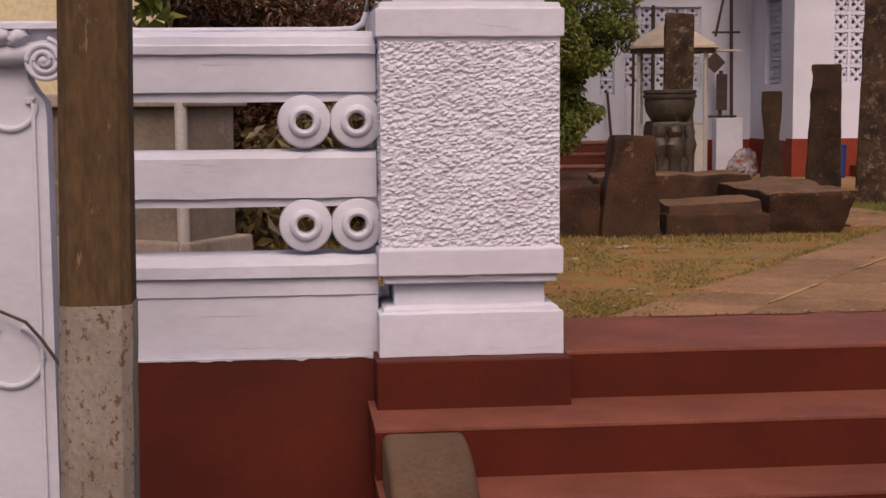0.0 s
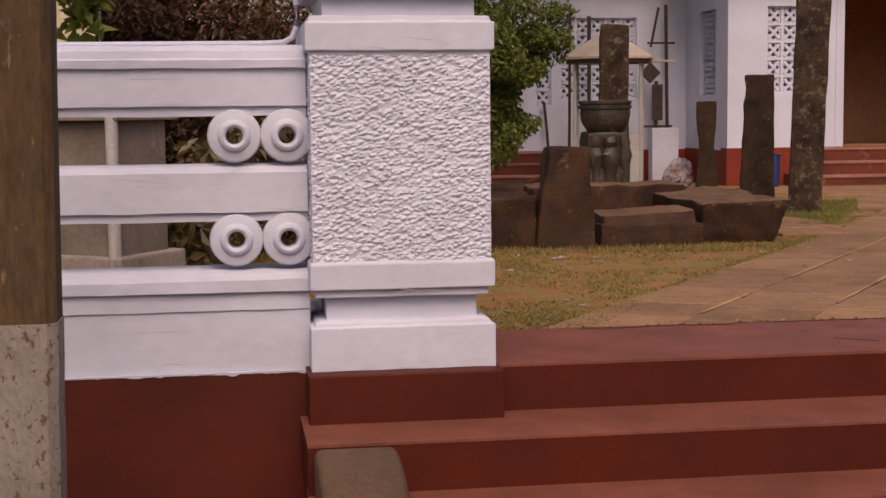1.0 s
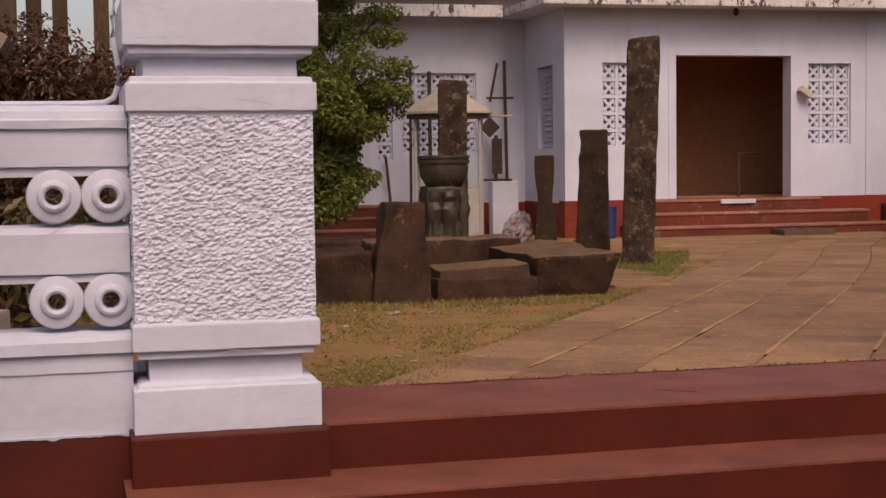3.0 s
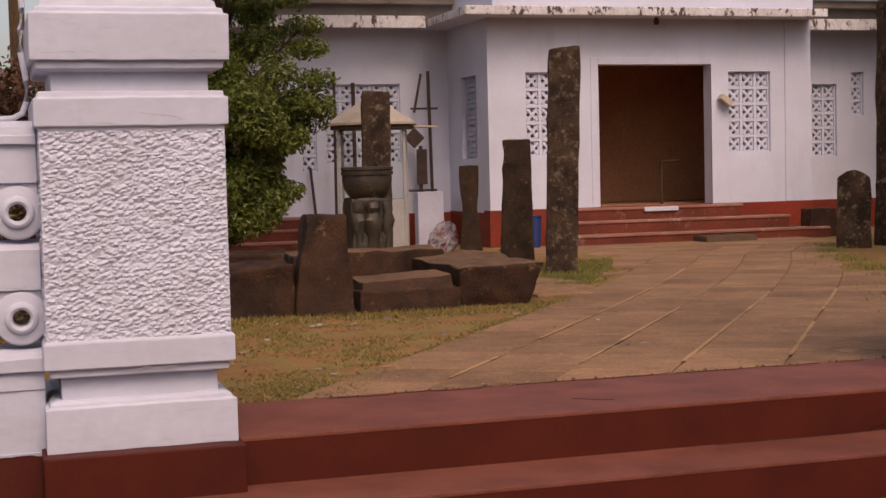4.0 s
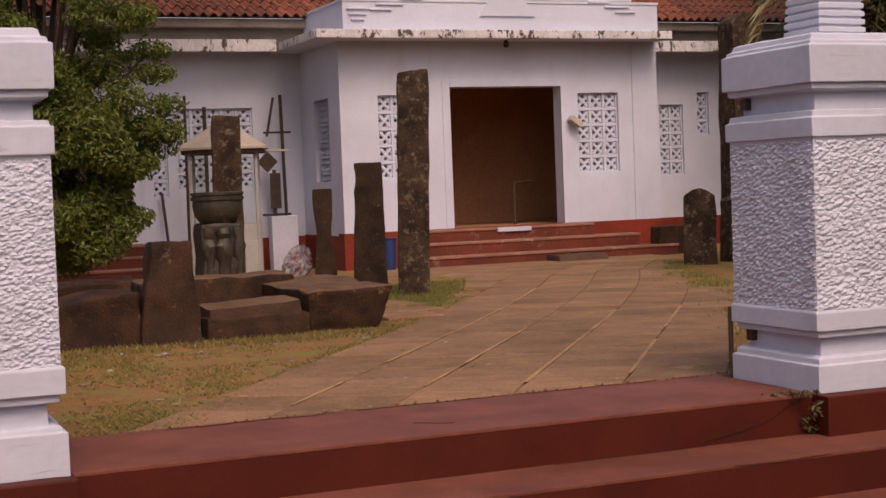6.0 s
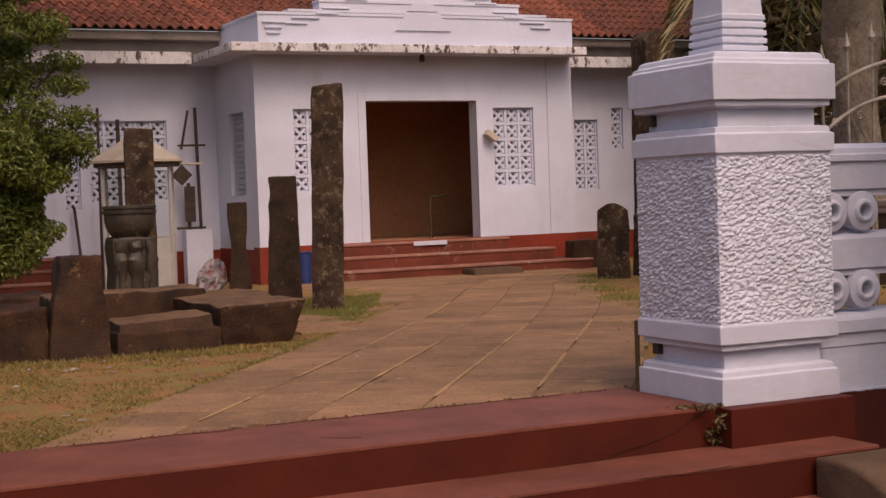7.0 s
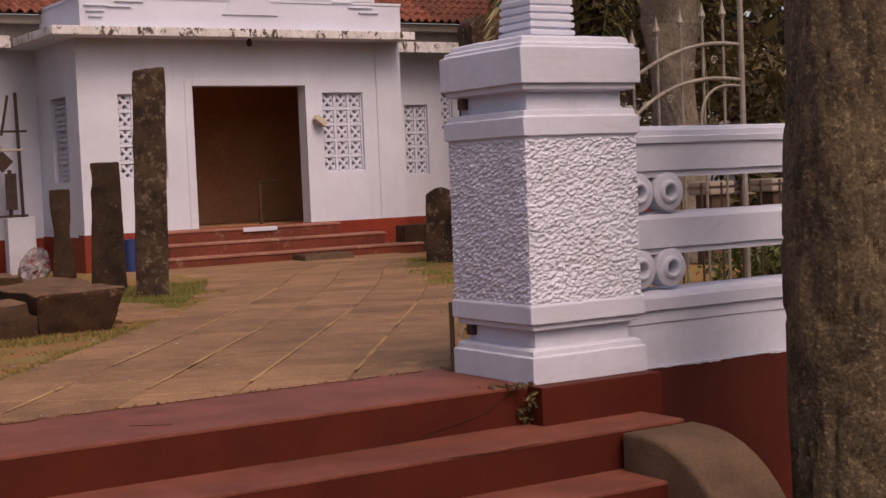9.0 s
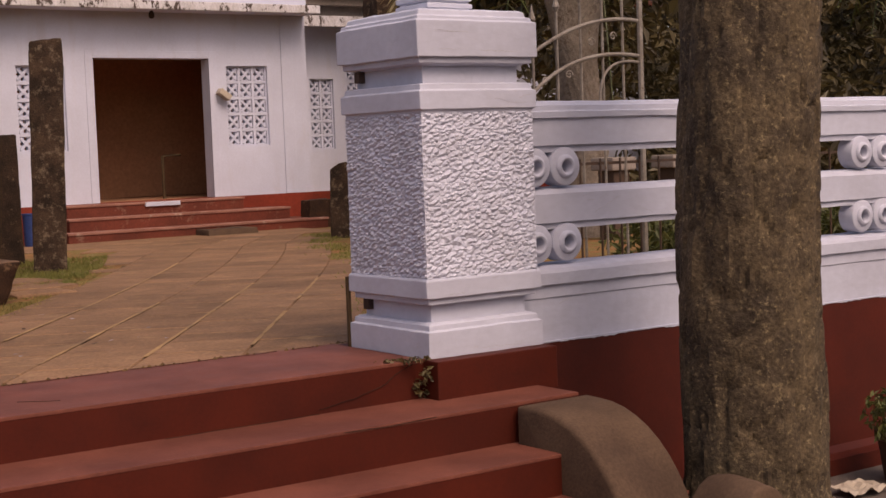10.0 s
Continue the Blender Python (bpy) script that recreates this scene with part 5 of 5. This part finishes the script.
def build_pole_frame():
    f = thing("pole_frame", "thin rusty pole frame standing against the white wall", "frame")
    y = 16.0
    for a, b, r in (((4.05, y, -0.22), (4.07, y, 2.42), 0.022), ((4.38, y + 0.1, 1.0), (4.38, y + 0.1, 2.26), 0.03), ((5.56, y, -0.22), (5.52, y, 2.42), 0.026), ((5.36, y, -0.22), (5.38, y, 1.30), 0.03),
                    ((5.29, y, 1.80), (5.41, y, 2.38), 0.02), ((5.24, y, 1.86), (5.66, y, 1.86), 0.016), ((5.18, y, 0.63), (5.62, y, 0.63), 0.018), ((3.8, y + 0.05, -0.22), (3.72, y + 0.2, 1.0), 0.022)):
        part("bar", tube(bmesh.new(), [a, b], r, 8), DARK_IRON, f)
    bm = boxed(5.30, 5.46, y - 0.06, y - 0.03, 0.72, 1.25, 0.006)
    part("dark_board", bm, DARK_IRON, f, "narrow dark board")
    m = pose(5.27, y - 0.05, 1.42, 0, 45, 0)
    bm = bmesh.new()
    box(bm, -0.11, 0.11, -0.03, 0.03, -0.11, 0.11, 0.008)
    bmesh.ops.transform(bm, matrix=m, verts=bm.verts[:])
    part("diamond_board", bm, DARK_IRON, f, "dark diamond-shaped board")
    b = tagged(obj("low_block_wall", boxed(5.20, 5.60, 15.6, 15.8, -0.25, 0.61, 0.01), WHITE), "short whitewashed block wall by the hall corner", "wall")


build_pole_frame()


# ---- offering bowl on its pedestal ----
def build_bowl(cx=2.96, cy=9.75):
    b = thing("offering_bowl", "old stone bowl with a banded rim on a carved pedestal", "stone bowl")
    gz = ground_z(cy)
    m = Matrix.Translation((cx, cy, 0))
    part("bowl", capped(bmesh.new(), [(0.13, 0.64), (0.19, 0.67), (0.245, 0.76), (0.262, 0.85), (0.258, 0.90), (0.275, 0.905), (0.278, 0.935), (0.262, 0.942), (0.262, 0.952), (0.276, 0.958), (0.276, 0.985), (0.23, 0.99), (0.20, 0.93), (0.05, 0.90)], 32, m), BRONZE, b, "round bowl with a double rim", True)
    part("pedestal", hewn(cx - 0.22, cx + 0.22, cy - 0.2, cy + 0.2, gz - 0.05, 0.655, 0.02, 5, 8, 0.98, 0.98, (0, 0), 41), BRONZE, b, smooth=True)
    for dx, s in ((-0.15, 0.9), (0.0, 1.25), (0.16, 0.8)):
        bm = capped(bmesh.new(), [(0.05 * s, gz - 0.03), (0.06 * s, 0.1), (0.05 * s, 0.26), (0.075 * s, 0.33), (0.09 * s, 0.43), (0.055 * s, 0.5), (0.07 * s, 0.56), (0.06 * s, 0.62)], 16, Matrix.Translation((cx + dx, cy - 0.18, 0)))
        for v in bm.verts:
            v.co += noise.noise_vector(v.co * 12) * 0.022
        part("carved_column", bm, BRONZE, b, "weathered carved column", True)


build_bowl()


# ---- small things by the hall ----
def build_small():
    s = thing("cloth_sack", "pale stained cloth sack slumped on the ground", "sack")
    bm = bmesh.new()
    bmesh.ops.create_icosphere(bm, subdivisions=5, radius=1)
    for v in bm.verts:
        p = v.co.copy()
        fold = abs(noise.noise(p * 2.1 + Vector((3, 1, 2)))) * 0.9 + abs(noise.noise(p * 5.0)) * 0.4
        wide = 1.0 + 0.35 * max(0.0, -p.z)
        p *= 1.12 - 0.55 * fold
        z = ground_z(14) - 0.01 + max(0.0, 0.16 + p.z * 0.24 + 0.09 * p.x)
        v.co = Vector((5.05 + p.x * 0.20 * wide, 13.95 + p.y * 0.15 * wide, z))
    part("sack", bm, CLOTH, s, smooth=True)
    s = thing("crumpled_paper", "pale crumpled sheet on the roadside", "paper")
    bm = bmesh.new()
    bmesh.ops.create_grid(bm, x_segments=10, y_segments=10, size=0.14)
    for v in bm.verts:
        v.co = Vector((5.62 + v.co.x, -0.42 + v.co.y * 0.7, -0.93 + 0.03 * noise.noise(v.co * 14) + 0.02))
    bmesh.ops.solidify(bm, geom=bm.faces[:], thickness=0.004)
    part("sheet", bm, CREAM, s)
    s = thing("waste_bin", "small blue plastic bin against the red dado", "bin")
    part("bin", capped(bmesh.new(), [(0.085, -0.2), (0.10, 0.24), (0.112, 0.245), (0.112, 0.262), (0.096, 0.262), (0.08, 0.0)], 20, Matrix.Translation((6.43, 14.0, 0))), BLUE, s, smooth=True)
    s = thing("door_mat", "pale woven mat on the top step", "mat")
    part("mat", boxed(8.16, 8.70, 14.075, 14.34, 0.262, 0.325, 0.008), WHITE, s)
    s = thing("step_stone", "grey stone slab set before the hall steps", "stone slab")
    part("slab", hewn(8.60, 9.40, 13.0, 13.44, -0.24, -0.075, 0.01, 4, 5, 0.96, 0.9, (0, 0.03), 51), GRANITE, s, smooth=True)
    s = thing("wall_lamp", "small cream bracket lamp tilted beside the window grille", "lamp")
    bm = bmesh.new()
    box(bm, -0.10, 0.10, -0.07, 0.07, -0.045, 0.045, 0.01)
    bmesh.ops.transform(bm, matrix=pose(9.62, 14.34, 1.86, 0, 35, 0), verts=bm.verts[:])
    part("housing", bm, CREAM, s)
    part("bracket", tube(bmesh.new(), [(9.66, 14.43, 1.93), (9.63, 14.36, 1.88)], 0.012, 6), DARK_IRON, s)
    s = thing("ceiling_lamp", "small dark lamp fitting under the ceiling slab", "lamp")
    part("fitting", capped(bmesh.new(), [(0.02, 2.95), (0.04, 2.97), (0.04, 3.02), (0.02, 3.06)], 14, Matrix.Translation((8.46, 14.22, 0))), DARK_IRON, s, smooth=True)
    s = thing("inner_rail", "pale post with a cross rail inside the doorway", "rail")
    part("post", tube(bmesh.new(), [(9.02, 15.3, 0.325), (9.02, 15.3, 0.98)], 0.025, 8), POLE, s)
    part("rail", tube(bmesh.new(), [(9.02, 15.3, 0.97), (9.34, 15.34, 0.99)], 0.018, 8), POLE, s)


build_small()
standing_stone("stone_pillar", 10.66, 11.5, 0.50, 0.40, 3.28, "very tall brown stone pillar with a rounded head", LICHEN, 61, 0.92, (0, 0), 0.12, 0.02)
standing_stone("stone_slab", 9.98, 10.7, 0.36, 0.25, 0.85, "small upright stone slab beside the path", LICHEN, 66, 0.9, (0, 0), 0.06, 0.012)
slab_stone("stone_block", "low dark stone block by the red dado", hewn(10.55, 11.0, 13.55, 13.85, -0.25, 0.24, 0.015, 4, 6, 0.95, 0.9, (0, 0), 71))


# ---- behind the left wall ----
def build_left_back():
    # White plinth standing in shade; the greys carry that shade.
    s = thing("plaster_plinth", "plastered plinth with a moulded top behind the wall, its shade painted grey", "plinth")
    for name, a, b, c, d, z0, z1 in (("body", 0.0, 0.42, 0.0, 1.2, -0.05, 0.88), ("top_moulding", -0.05, 0.47, -0.05, 1.25, 0.88, 0.945), ("foot_moulding", -0.06, 0.48, -0.06, 1.26, -0.06, 0.24)):
        bm = boxed(a, b, c, d, z0, z1, 0.012)
        bmesh.ops.transform(bm, matrix=pose(-1.46, 1.9, 0, 0, 0, 58), verts=bm.verts[:])
        part(name, bm, GREY_PLASTER if name == "body" else CONCRETE, s)
    # Pale tube added to draw the whitish highlight along the corner.
    part("corner_pipe", tube(bmesh.new(), [(-1.47, 1.87, -0.06), (-1.47, 1.87, 0.5), (-1.47, 1.87, 0.94)], 0.030, 12), ALU, s, "pale strip drawn as the highlight on the plinth corner", True)
    s = thing("cream_house", "cream yellow plastered house wall with a projecting eave", "house")
    part("wall", boxed(-9.0, -1.66, 3.6, 3.85, -0.1, 3.2, 0.01), YELLOW, s)
    part("eave", boxed(-9.2, -1.5, 3.2, 4.0, 3.2, 3.32, 0.01), CONCRETE, s)
    # Dark band painted for the shade below the yellow wall.
    part("plinth_band", boxed(-9.0, -1.65, 3.585, 3.6, -0.1, 0.39, 0.004), POLE, s)
    # Added dark sheet: the shaded space under the eave as plain colour.
    part("rear_wall", boxed(-5.0, -1.20, 5.95, 6.10, -0.12, 3.3, 0.01), TIMBER, s, "dark brown sheet standing for the shaded space under the eave")
    bm = boxed(-0.75, 0.75, -0.45, 0.35, -0.05, 0.05, 0.01)
    bmesh.ops.transform(bm, matrix=pose(-1.84, 4.0, 2.02, 0, 31, 0), verts=bm.verts[:])
    part("sloping_eave", bm, GREY_PLASTER, s, "weathered sloping eave beam")
    bm = boxed(-0.70, 0.70, -0.40, 0.33, -0.10, -0.052, 0.004)
    bmesh.ops.transform(bm, matrix=pose(-1.84, 4.0, 2.02, 0, 31, 0), verts=bm.verts[:])
    part("eave_boarding", bm, TIMBER, s)
    for x in (-1.12, -0.90, -0.55):
        c = thing("grey_post", "tall grey concrete post behind the hedge", "post", "posts behind the hedge")
        part("shaft", boxed(x - 0.065, x + 0.065, 8.0, 8.16, -0.15, 4.6, 0.012), POLE, c)
    s = thing("curved_bar", "thin white iron bar bent up beside the gate pillar", "iron bar")
    pts = [(-2.3, 0.30, 1.160), (-1.4, 0.30, 1.160), (-0.80, 0.30, 1.162), (-0.725, 0.30, 1.166), (-0.692, 0.30, 1.184), (-0.676, 0.30, 1.225), (-0.674, 0.30, 1.30), (-0.69, 0.30, 1.40), (-0.688, 0.30, 1.48), (-0.68, 0.30, 1.56), (-0.69, 0.30, 1.9)]
    part("bar", tube(bmesh.new(), pts, 0.011, 8), WHITE, s, smooth=True)


build_left_back()


# ---- behind the right wall ----
def build_right_back():
    s = thing("arched_trellis", "pale iron trellis with two arches and spear tops", "trellis")
    y = 1.5
    for a, b, c, r in (((5.06, 1.25), (5.45, 1.45), (5.93, 1.48), 0.012), ((5.07, 1.49), (5.50, 1.67), (5.93, 1.70), 0.012), ((5.6, 1.2), (5.68, 1.40), (5.93, 1.44), 0.009)):
        pts = []
        for k in range(15):
            f = k / 14
            u0, u1, u2 = (1 - f) ** 2, 2 * f * (1 - f), f * f
            mx, mz = 2 * b[0] - (a[0] + c[0]) / 2, 2 * b[1] - (a[1] + c[1]) / 2
            pts.append((u0 * a[0] + u1 * mx + u2 * c[0], y, u0 * a[1] + u1 * mz + u2 * c[1]))
        part("arch", tube(bmesh.new(), pts, r, 8), IRON, s, smooth=True)
    for x, top in ((5.08, 1.66), (5.27, 1.74), (5.46, 1.80), (5.64, 1.84), (5.81, 1.86)):
        part("upright", tube(bmesh.new(), [(x, y + 0.012, 0.0), (x, y + 0.012, top)], 0.009, 6), IRON, s)
        part("spear_top", capped(bmesh.new(), [(0.009, top), (0.024, top + 0.03), (0.012, top + 0.07), (0.002, top + 0.12)], 8, Matrix.Translation((x, y + 0.012, 0))), IRON, s)
    part("end_post", tube(bmesh.new(), [(5.95, y, -0.06), (5.95, y, 2.0)], 0.018, 8), IRON, s)
    for x, z in ((5.17, 1.32), (5.36, 1.36), (5.55, 1.56), (5.73, 1.60)):
        pts = [(x + 0.03 * (1 - k / 20) * math.cos(k * 0.5), y + 0.012, z + 0.03 * (1 - k / 20) * math.sin(k * 0.5)) for k in range(20)]
        part("scroll", tube(bmesh.new(), pts, 0.005, 6), IRON, s)
    for x0, x1 in ((9.78, 10.12), (10.66, 10.92)):
        b = thing("garden_seat", "pale cement seat block in the shade behind the wall", "seat", "garden seats")
        part("seat", boxed(x0, x1, 6.0, 6.35, 0.64, 0.78, 0.02), CONCRETE, b)
        part("foot", boxed(x0 + 0.06, x1 - 0.06, 6.05, 6.30, -0.12, 0.64, 0.01), TIMBER, b)
    f = thing("iron_fence", "low dark iron fence behind the white wall", "fence")
    for k in range(22):
        x = 4.5 + 0.17 * k
        part("bar", tube(bmesh.new(), [(x, 1.62, -0.08), (x, 1.62, 0.84)], 0.008, 6), TIMBER, f)
    for z in (0.46, 0.80):
        part("rail", boxed(4.45, 8.25, 1.63, 1.645, z, z + 0.018), TIMBER, f)
    t = thing("palm_tree", "thick pale palm trunk with drooping fronds", "palm")
    pts = [(10.2, 7.0, -0.2), (10.22, 7.0, 1.0), (10.2, 7.02, 2.5), (10.25, 7.0, 4.2)]
    part("trunk", tube(bmesh.new(), pts, 0.36, 20, 0.85), PALE_BARK, t, smooth=True)
    rng = random.Random(9)

    def frond(base, az, length, rise, drop, leaf=None, owner=None):
        verts, faces = [], []
        n = 34
        d = Vector((math.cos(az), math.sin(az), 0))
        side = Vector((-d.y, d.x, 0))
        pts = []
        for k in range(n + 1):
            f = k / n
            pts.append(Vector(base) + d * length * f * (1 - 0.25 * f) + Vector((0, 0, rise * f - drop * f * f)))
        for k in range(2, n):
            for sgn in (-1, 1):
                p = pts[k]
                ln = length * 0.34 * math.sin(math.pi * min(1, 0.15 + k / n * 0.85)) * rng.uniform(0.8, 1.1)
                tip = p + side * sgn * ln * 0.8 + d * ln * 0.55 + Vector((0, 0, -ln * rng.uniform(0.35, 0.75)))
                w = d * 0.018
                i = len(verts)
                mid = (p + tip) / 2 + Vector((0, 0, ln * 0.12))
                verts.extend([p - w, p + w, mid + w, mid - w, tip])
                faces.extend([(i, i + 1, i + 2, i + 3), (i + 3, i + 2, i + 4)])
        me = bpy.data.meshes.new("frond")
        me.from_pydata(verts, [], faces)
        me.materials.append(leaf or PALM_LEAF)
        ob = new("frond", me)
        ob.parent = owner or t
        ob["kind"] = "stuff"
        bm = bmesh.new()
        tube(bm, pts[::3], 0.02, 6, 0.3)
        part("rib", bm, leaf or PALM_LEAF, owner or t)

    for k in range(13):
        frond((10.25, 7.0, 4.1), k * 0.49 + 0.2, rng.uniform(2.2, 3.0), rng.uniform(0.1, 1.2), rng.uniform(1.8, 3.0))
    for az, dr in ((3.5, 3.2), (4.2, 3.3), (2.9, 3.0), (5.2, 3.2)):
        frond((10.2, 7.0, 3.9), az, 2.4, 0.3, dr)
    frond((10.2, 7.0, 3.9), 2.62, 2.9, 0.2, 2.2, DRY_LEAF)
    other = thing("palm_tree", "slender palm with green fronds hanging over the garden", "palm")
    part("trunk", tube(bmesh.new(), [(14.2, 5.2, -0.2), (14.22, 5.2, 2.0), (14.2, 5.2, 3.7)], 0.16, 14, 0.8), PALE_BARK, other, smooth=True)
    for az, length, drop in ((2.9, 1.9, 1.5), (3.3, 2.1, 1.9), (3.7, 1.8, 1.4), (0.3, 2.0, 1.5), (1.4, 2.0, 1.6), (5.0, 2.0, 1.6)):
        frond((14.2, 5.2, 3.6), az, length, 0.2, drop, None, other)
    v = tagged(leaf_object("creeper", [(3.10, -0.02, 0.01, 0.09, 0.04, 0.012), (3.16, -0.03, -0.06, 0.05, 0.03, 0.05), (3.14, 0.01, -0.13, 0.05, 0.03, 0.05), (3.02, 0.06, 0.005, 0.08, 0.05, 0.008)], 150, 0.016, 91, DARK_LEAF), "small dark creeper at the pillar footing", "creeper", kind="stuff")
    p = thing("potted_plant", "dark pot with a bushy green plant at the wall", "potted plant")
    part("pot", capped(bmesh.new(), [(0.10, -0.96), (0.14, -0.72), (0.155, -0.71), (0.155, -0.67), (0.13, -0.67)], 20, Matrix.Translation((6.02, -0.40, 0))), TIMBER, p, smooth=True)
    leaf_object("foliage", [(6.00, -0.40, -0.55, 0.2, 0.2, 0.12), (5.94, -0.48, -0.66, 0.18, 0.16, 0.08)], 900, 0.026, 93, PALM_LEAF, p)


build_right_back()
hinge = thing("gate_hinge", "dark blocks painted as shadowed hinge holes, and remains of a gate stile", "hinge")
# Dark blocks carry the shade of two hinge holes in their colour.
for z in (1.262, 0.185):
    part("hinge_block", boxed(3.215, 3.26, 0.535, 0.58, z, z + 0.052, 0.004), DARK_IRON, hinge)
part("stile_stub", boxed(3.178, 3.20, 0.662, 0.676, -0.02, 0.34, 0.003), POLE, hinge)


# ---- unseen trees and wall across the road, added to block horizon light ----
def build_horizon_block():
    rng = random.Random(55)
    blobs = [(rng.uniform(-30, 30), rng.uniform(-22, -16), rng.uniform(-0.5, 6.0), 2.0, 1.6, 1.3) for _ in range(170)]
    tagged(leaf_object("unseen_wood", blobs, 22000, 0.30, 56, DARK_LEAF), "unseen dark trees added behind the camera to block horizon light", "trees", kind="stuff")
    tagged(obj("wall_south", boxed(-40, 40, -24.3, -24, -1.0, 4.5), CONCRETE), "unseen plain grey wall added behind the camera to block horizon light", "wall", kind="structure")


build_horizon_block()


# ---- roof tiles, the last and smallest pieces ----
def tile_mesh():
    bm = bmesh.new()
    n = 8
    low, high = [], []
    for i in range(n + 1):
        f = i / n
        x = -0.08 + 0.16 * f
        z = 0.030 * math.sin(f * 2 * math.pi)
        low.append(bm.verts.new((x, 0, z + 0.030)))
        high.append(bm.verts.new((x, 0.37, z)))
    lip = [bm.verts.new((v.co.x, 0.0, v.co.z - 0.022)) for v in low]
    for i in range(n):
        bm.faces.new((low[i], low[i + 1], high[i + 1], high[i]))
        bm.faces.new((lip[i], lip[i + 1], low[i + 1], low[i]))
    me = bpy.data.meshes.new("roof_tile")
    bm.to_mesh(me)
    bm.free()
    me.materials.append(TILE)
    return me


def build_tiles():
    me = tile_mesh()
    rng = random.Random(70)
    slope = math.atan2(2.44, 5.05)
    spots = []
    for j in range(15):
        for i in range(124):
            x, s = 0.8 + 0.155 * i, 0.325 * j - 0.04
            spots.append((x, s, j))
    near = [p for p in spots if (3.0 < p[0] < 6.2 or 10.9 < p[0] < 12.6) and p[2] < 9][:300]
    rest = [p for p in spots if p not in set(near)]

    def place(x, s):
        return pose(x, WY - 0.60 + s * math.cos(slope), 3.57 + s * math.sin(slope), math.degrees(slope) + rng.uniform(-1.5, 1.5), 0, rng.uniform(-1.5, 1.5))

    for x, s, j in near:
        ob = new("roof_tile", me)
        ob.parent = HALL
        ob.matrix_basis = place(x, s)
    base_v = np.array([v.co for v in me.vertices])
    polys = [tuple(p.vertices) for p in me.polygons]
    vs, fs = [], []
    for x, s, j in rest:
        m = place(x, s)
        k = len(vs)
        vs += [m @ Vector(v) for v in base_v]
        fs += [tuple(i + k for i in p) for p in polys]
    far = bpy.data.meshes.new("upper_tiles")
    far.from_pydata(vs, [], fs)
    far.materials.append(TILE)
    ob = new("upper_tiles", far)
    ob.parent = HALL
    ob["kind"] = "stuff"


build_tiles()
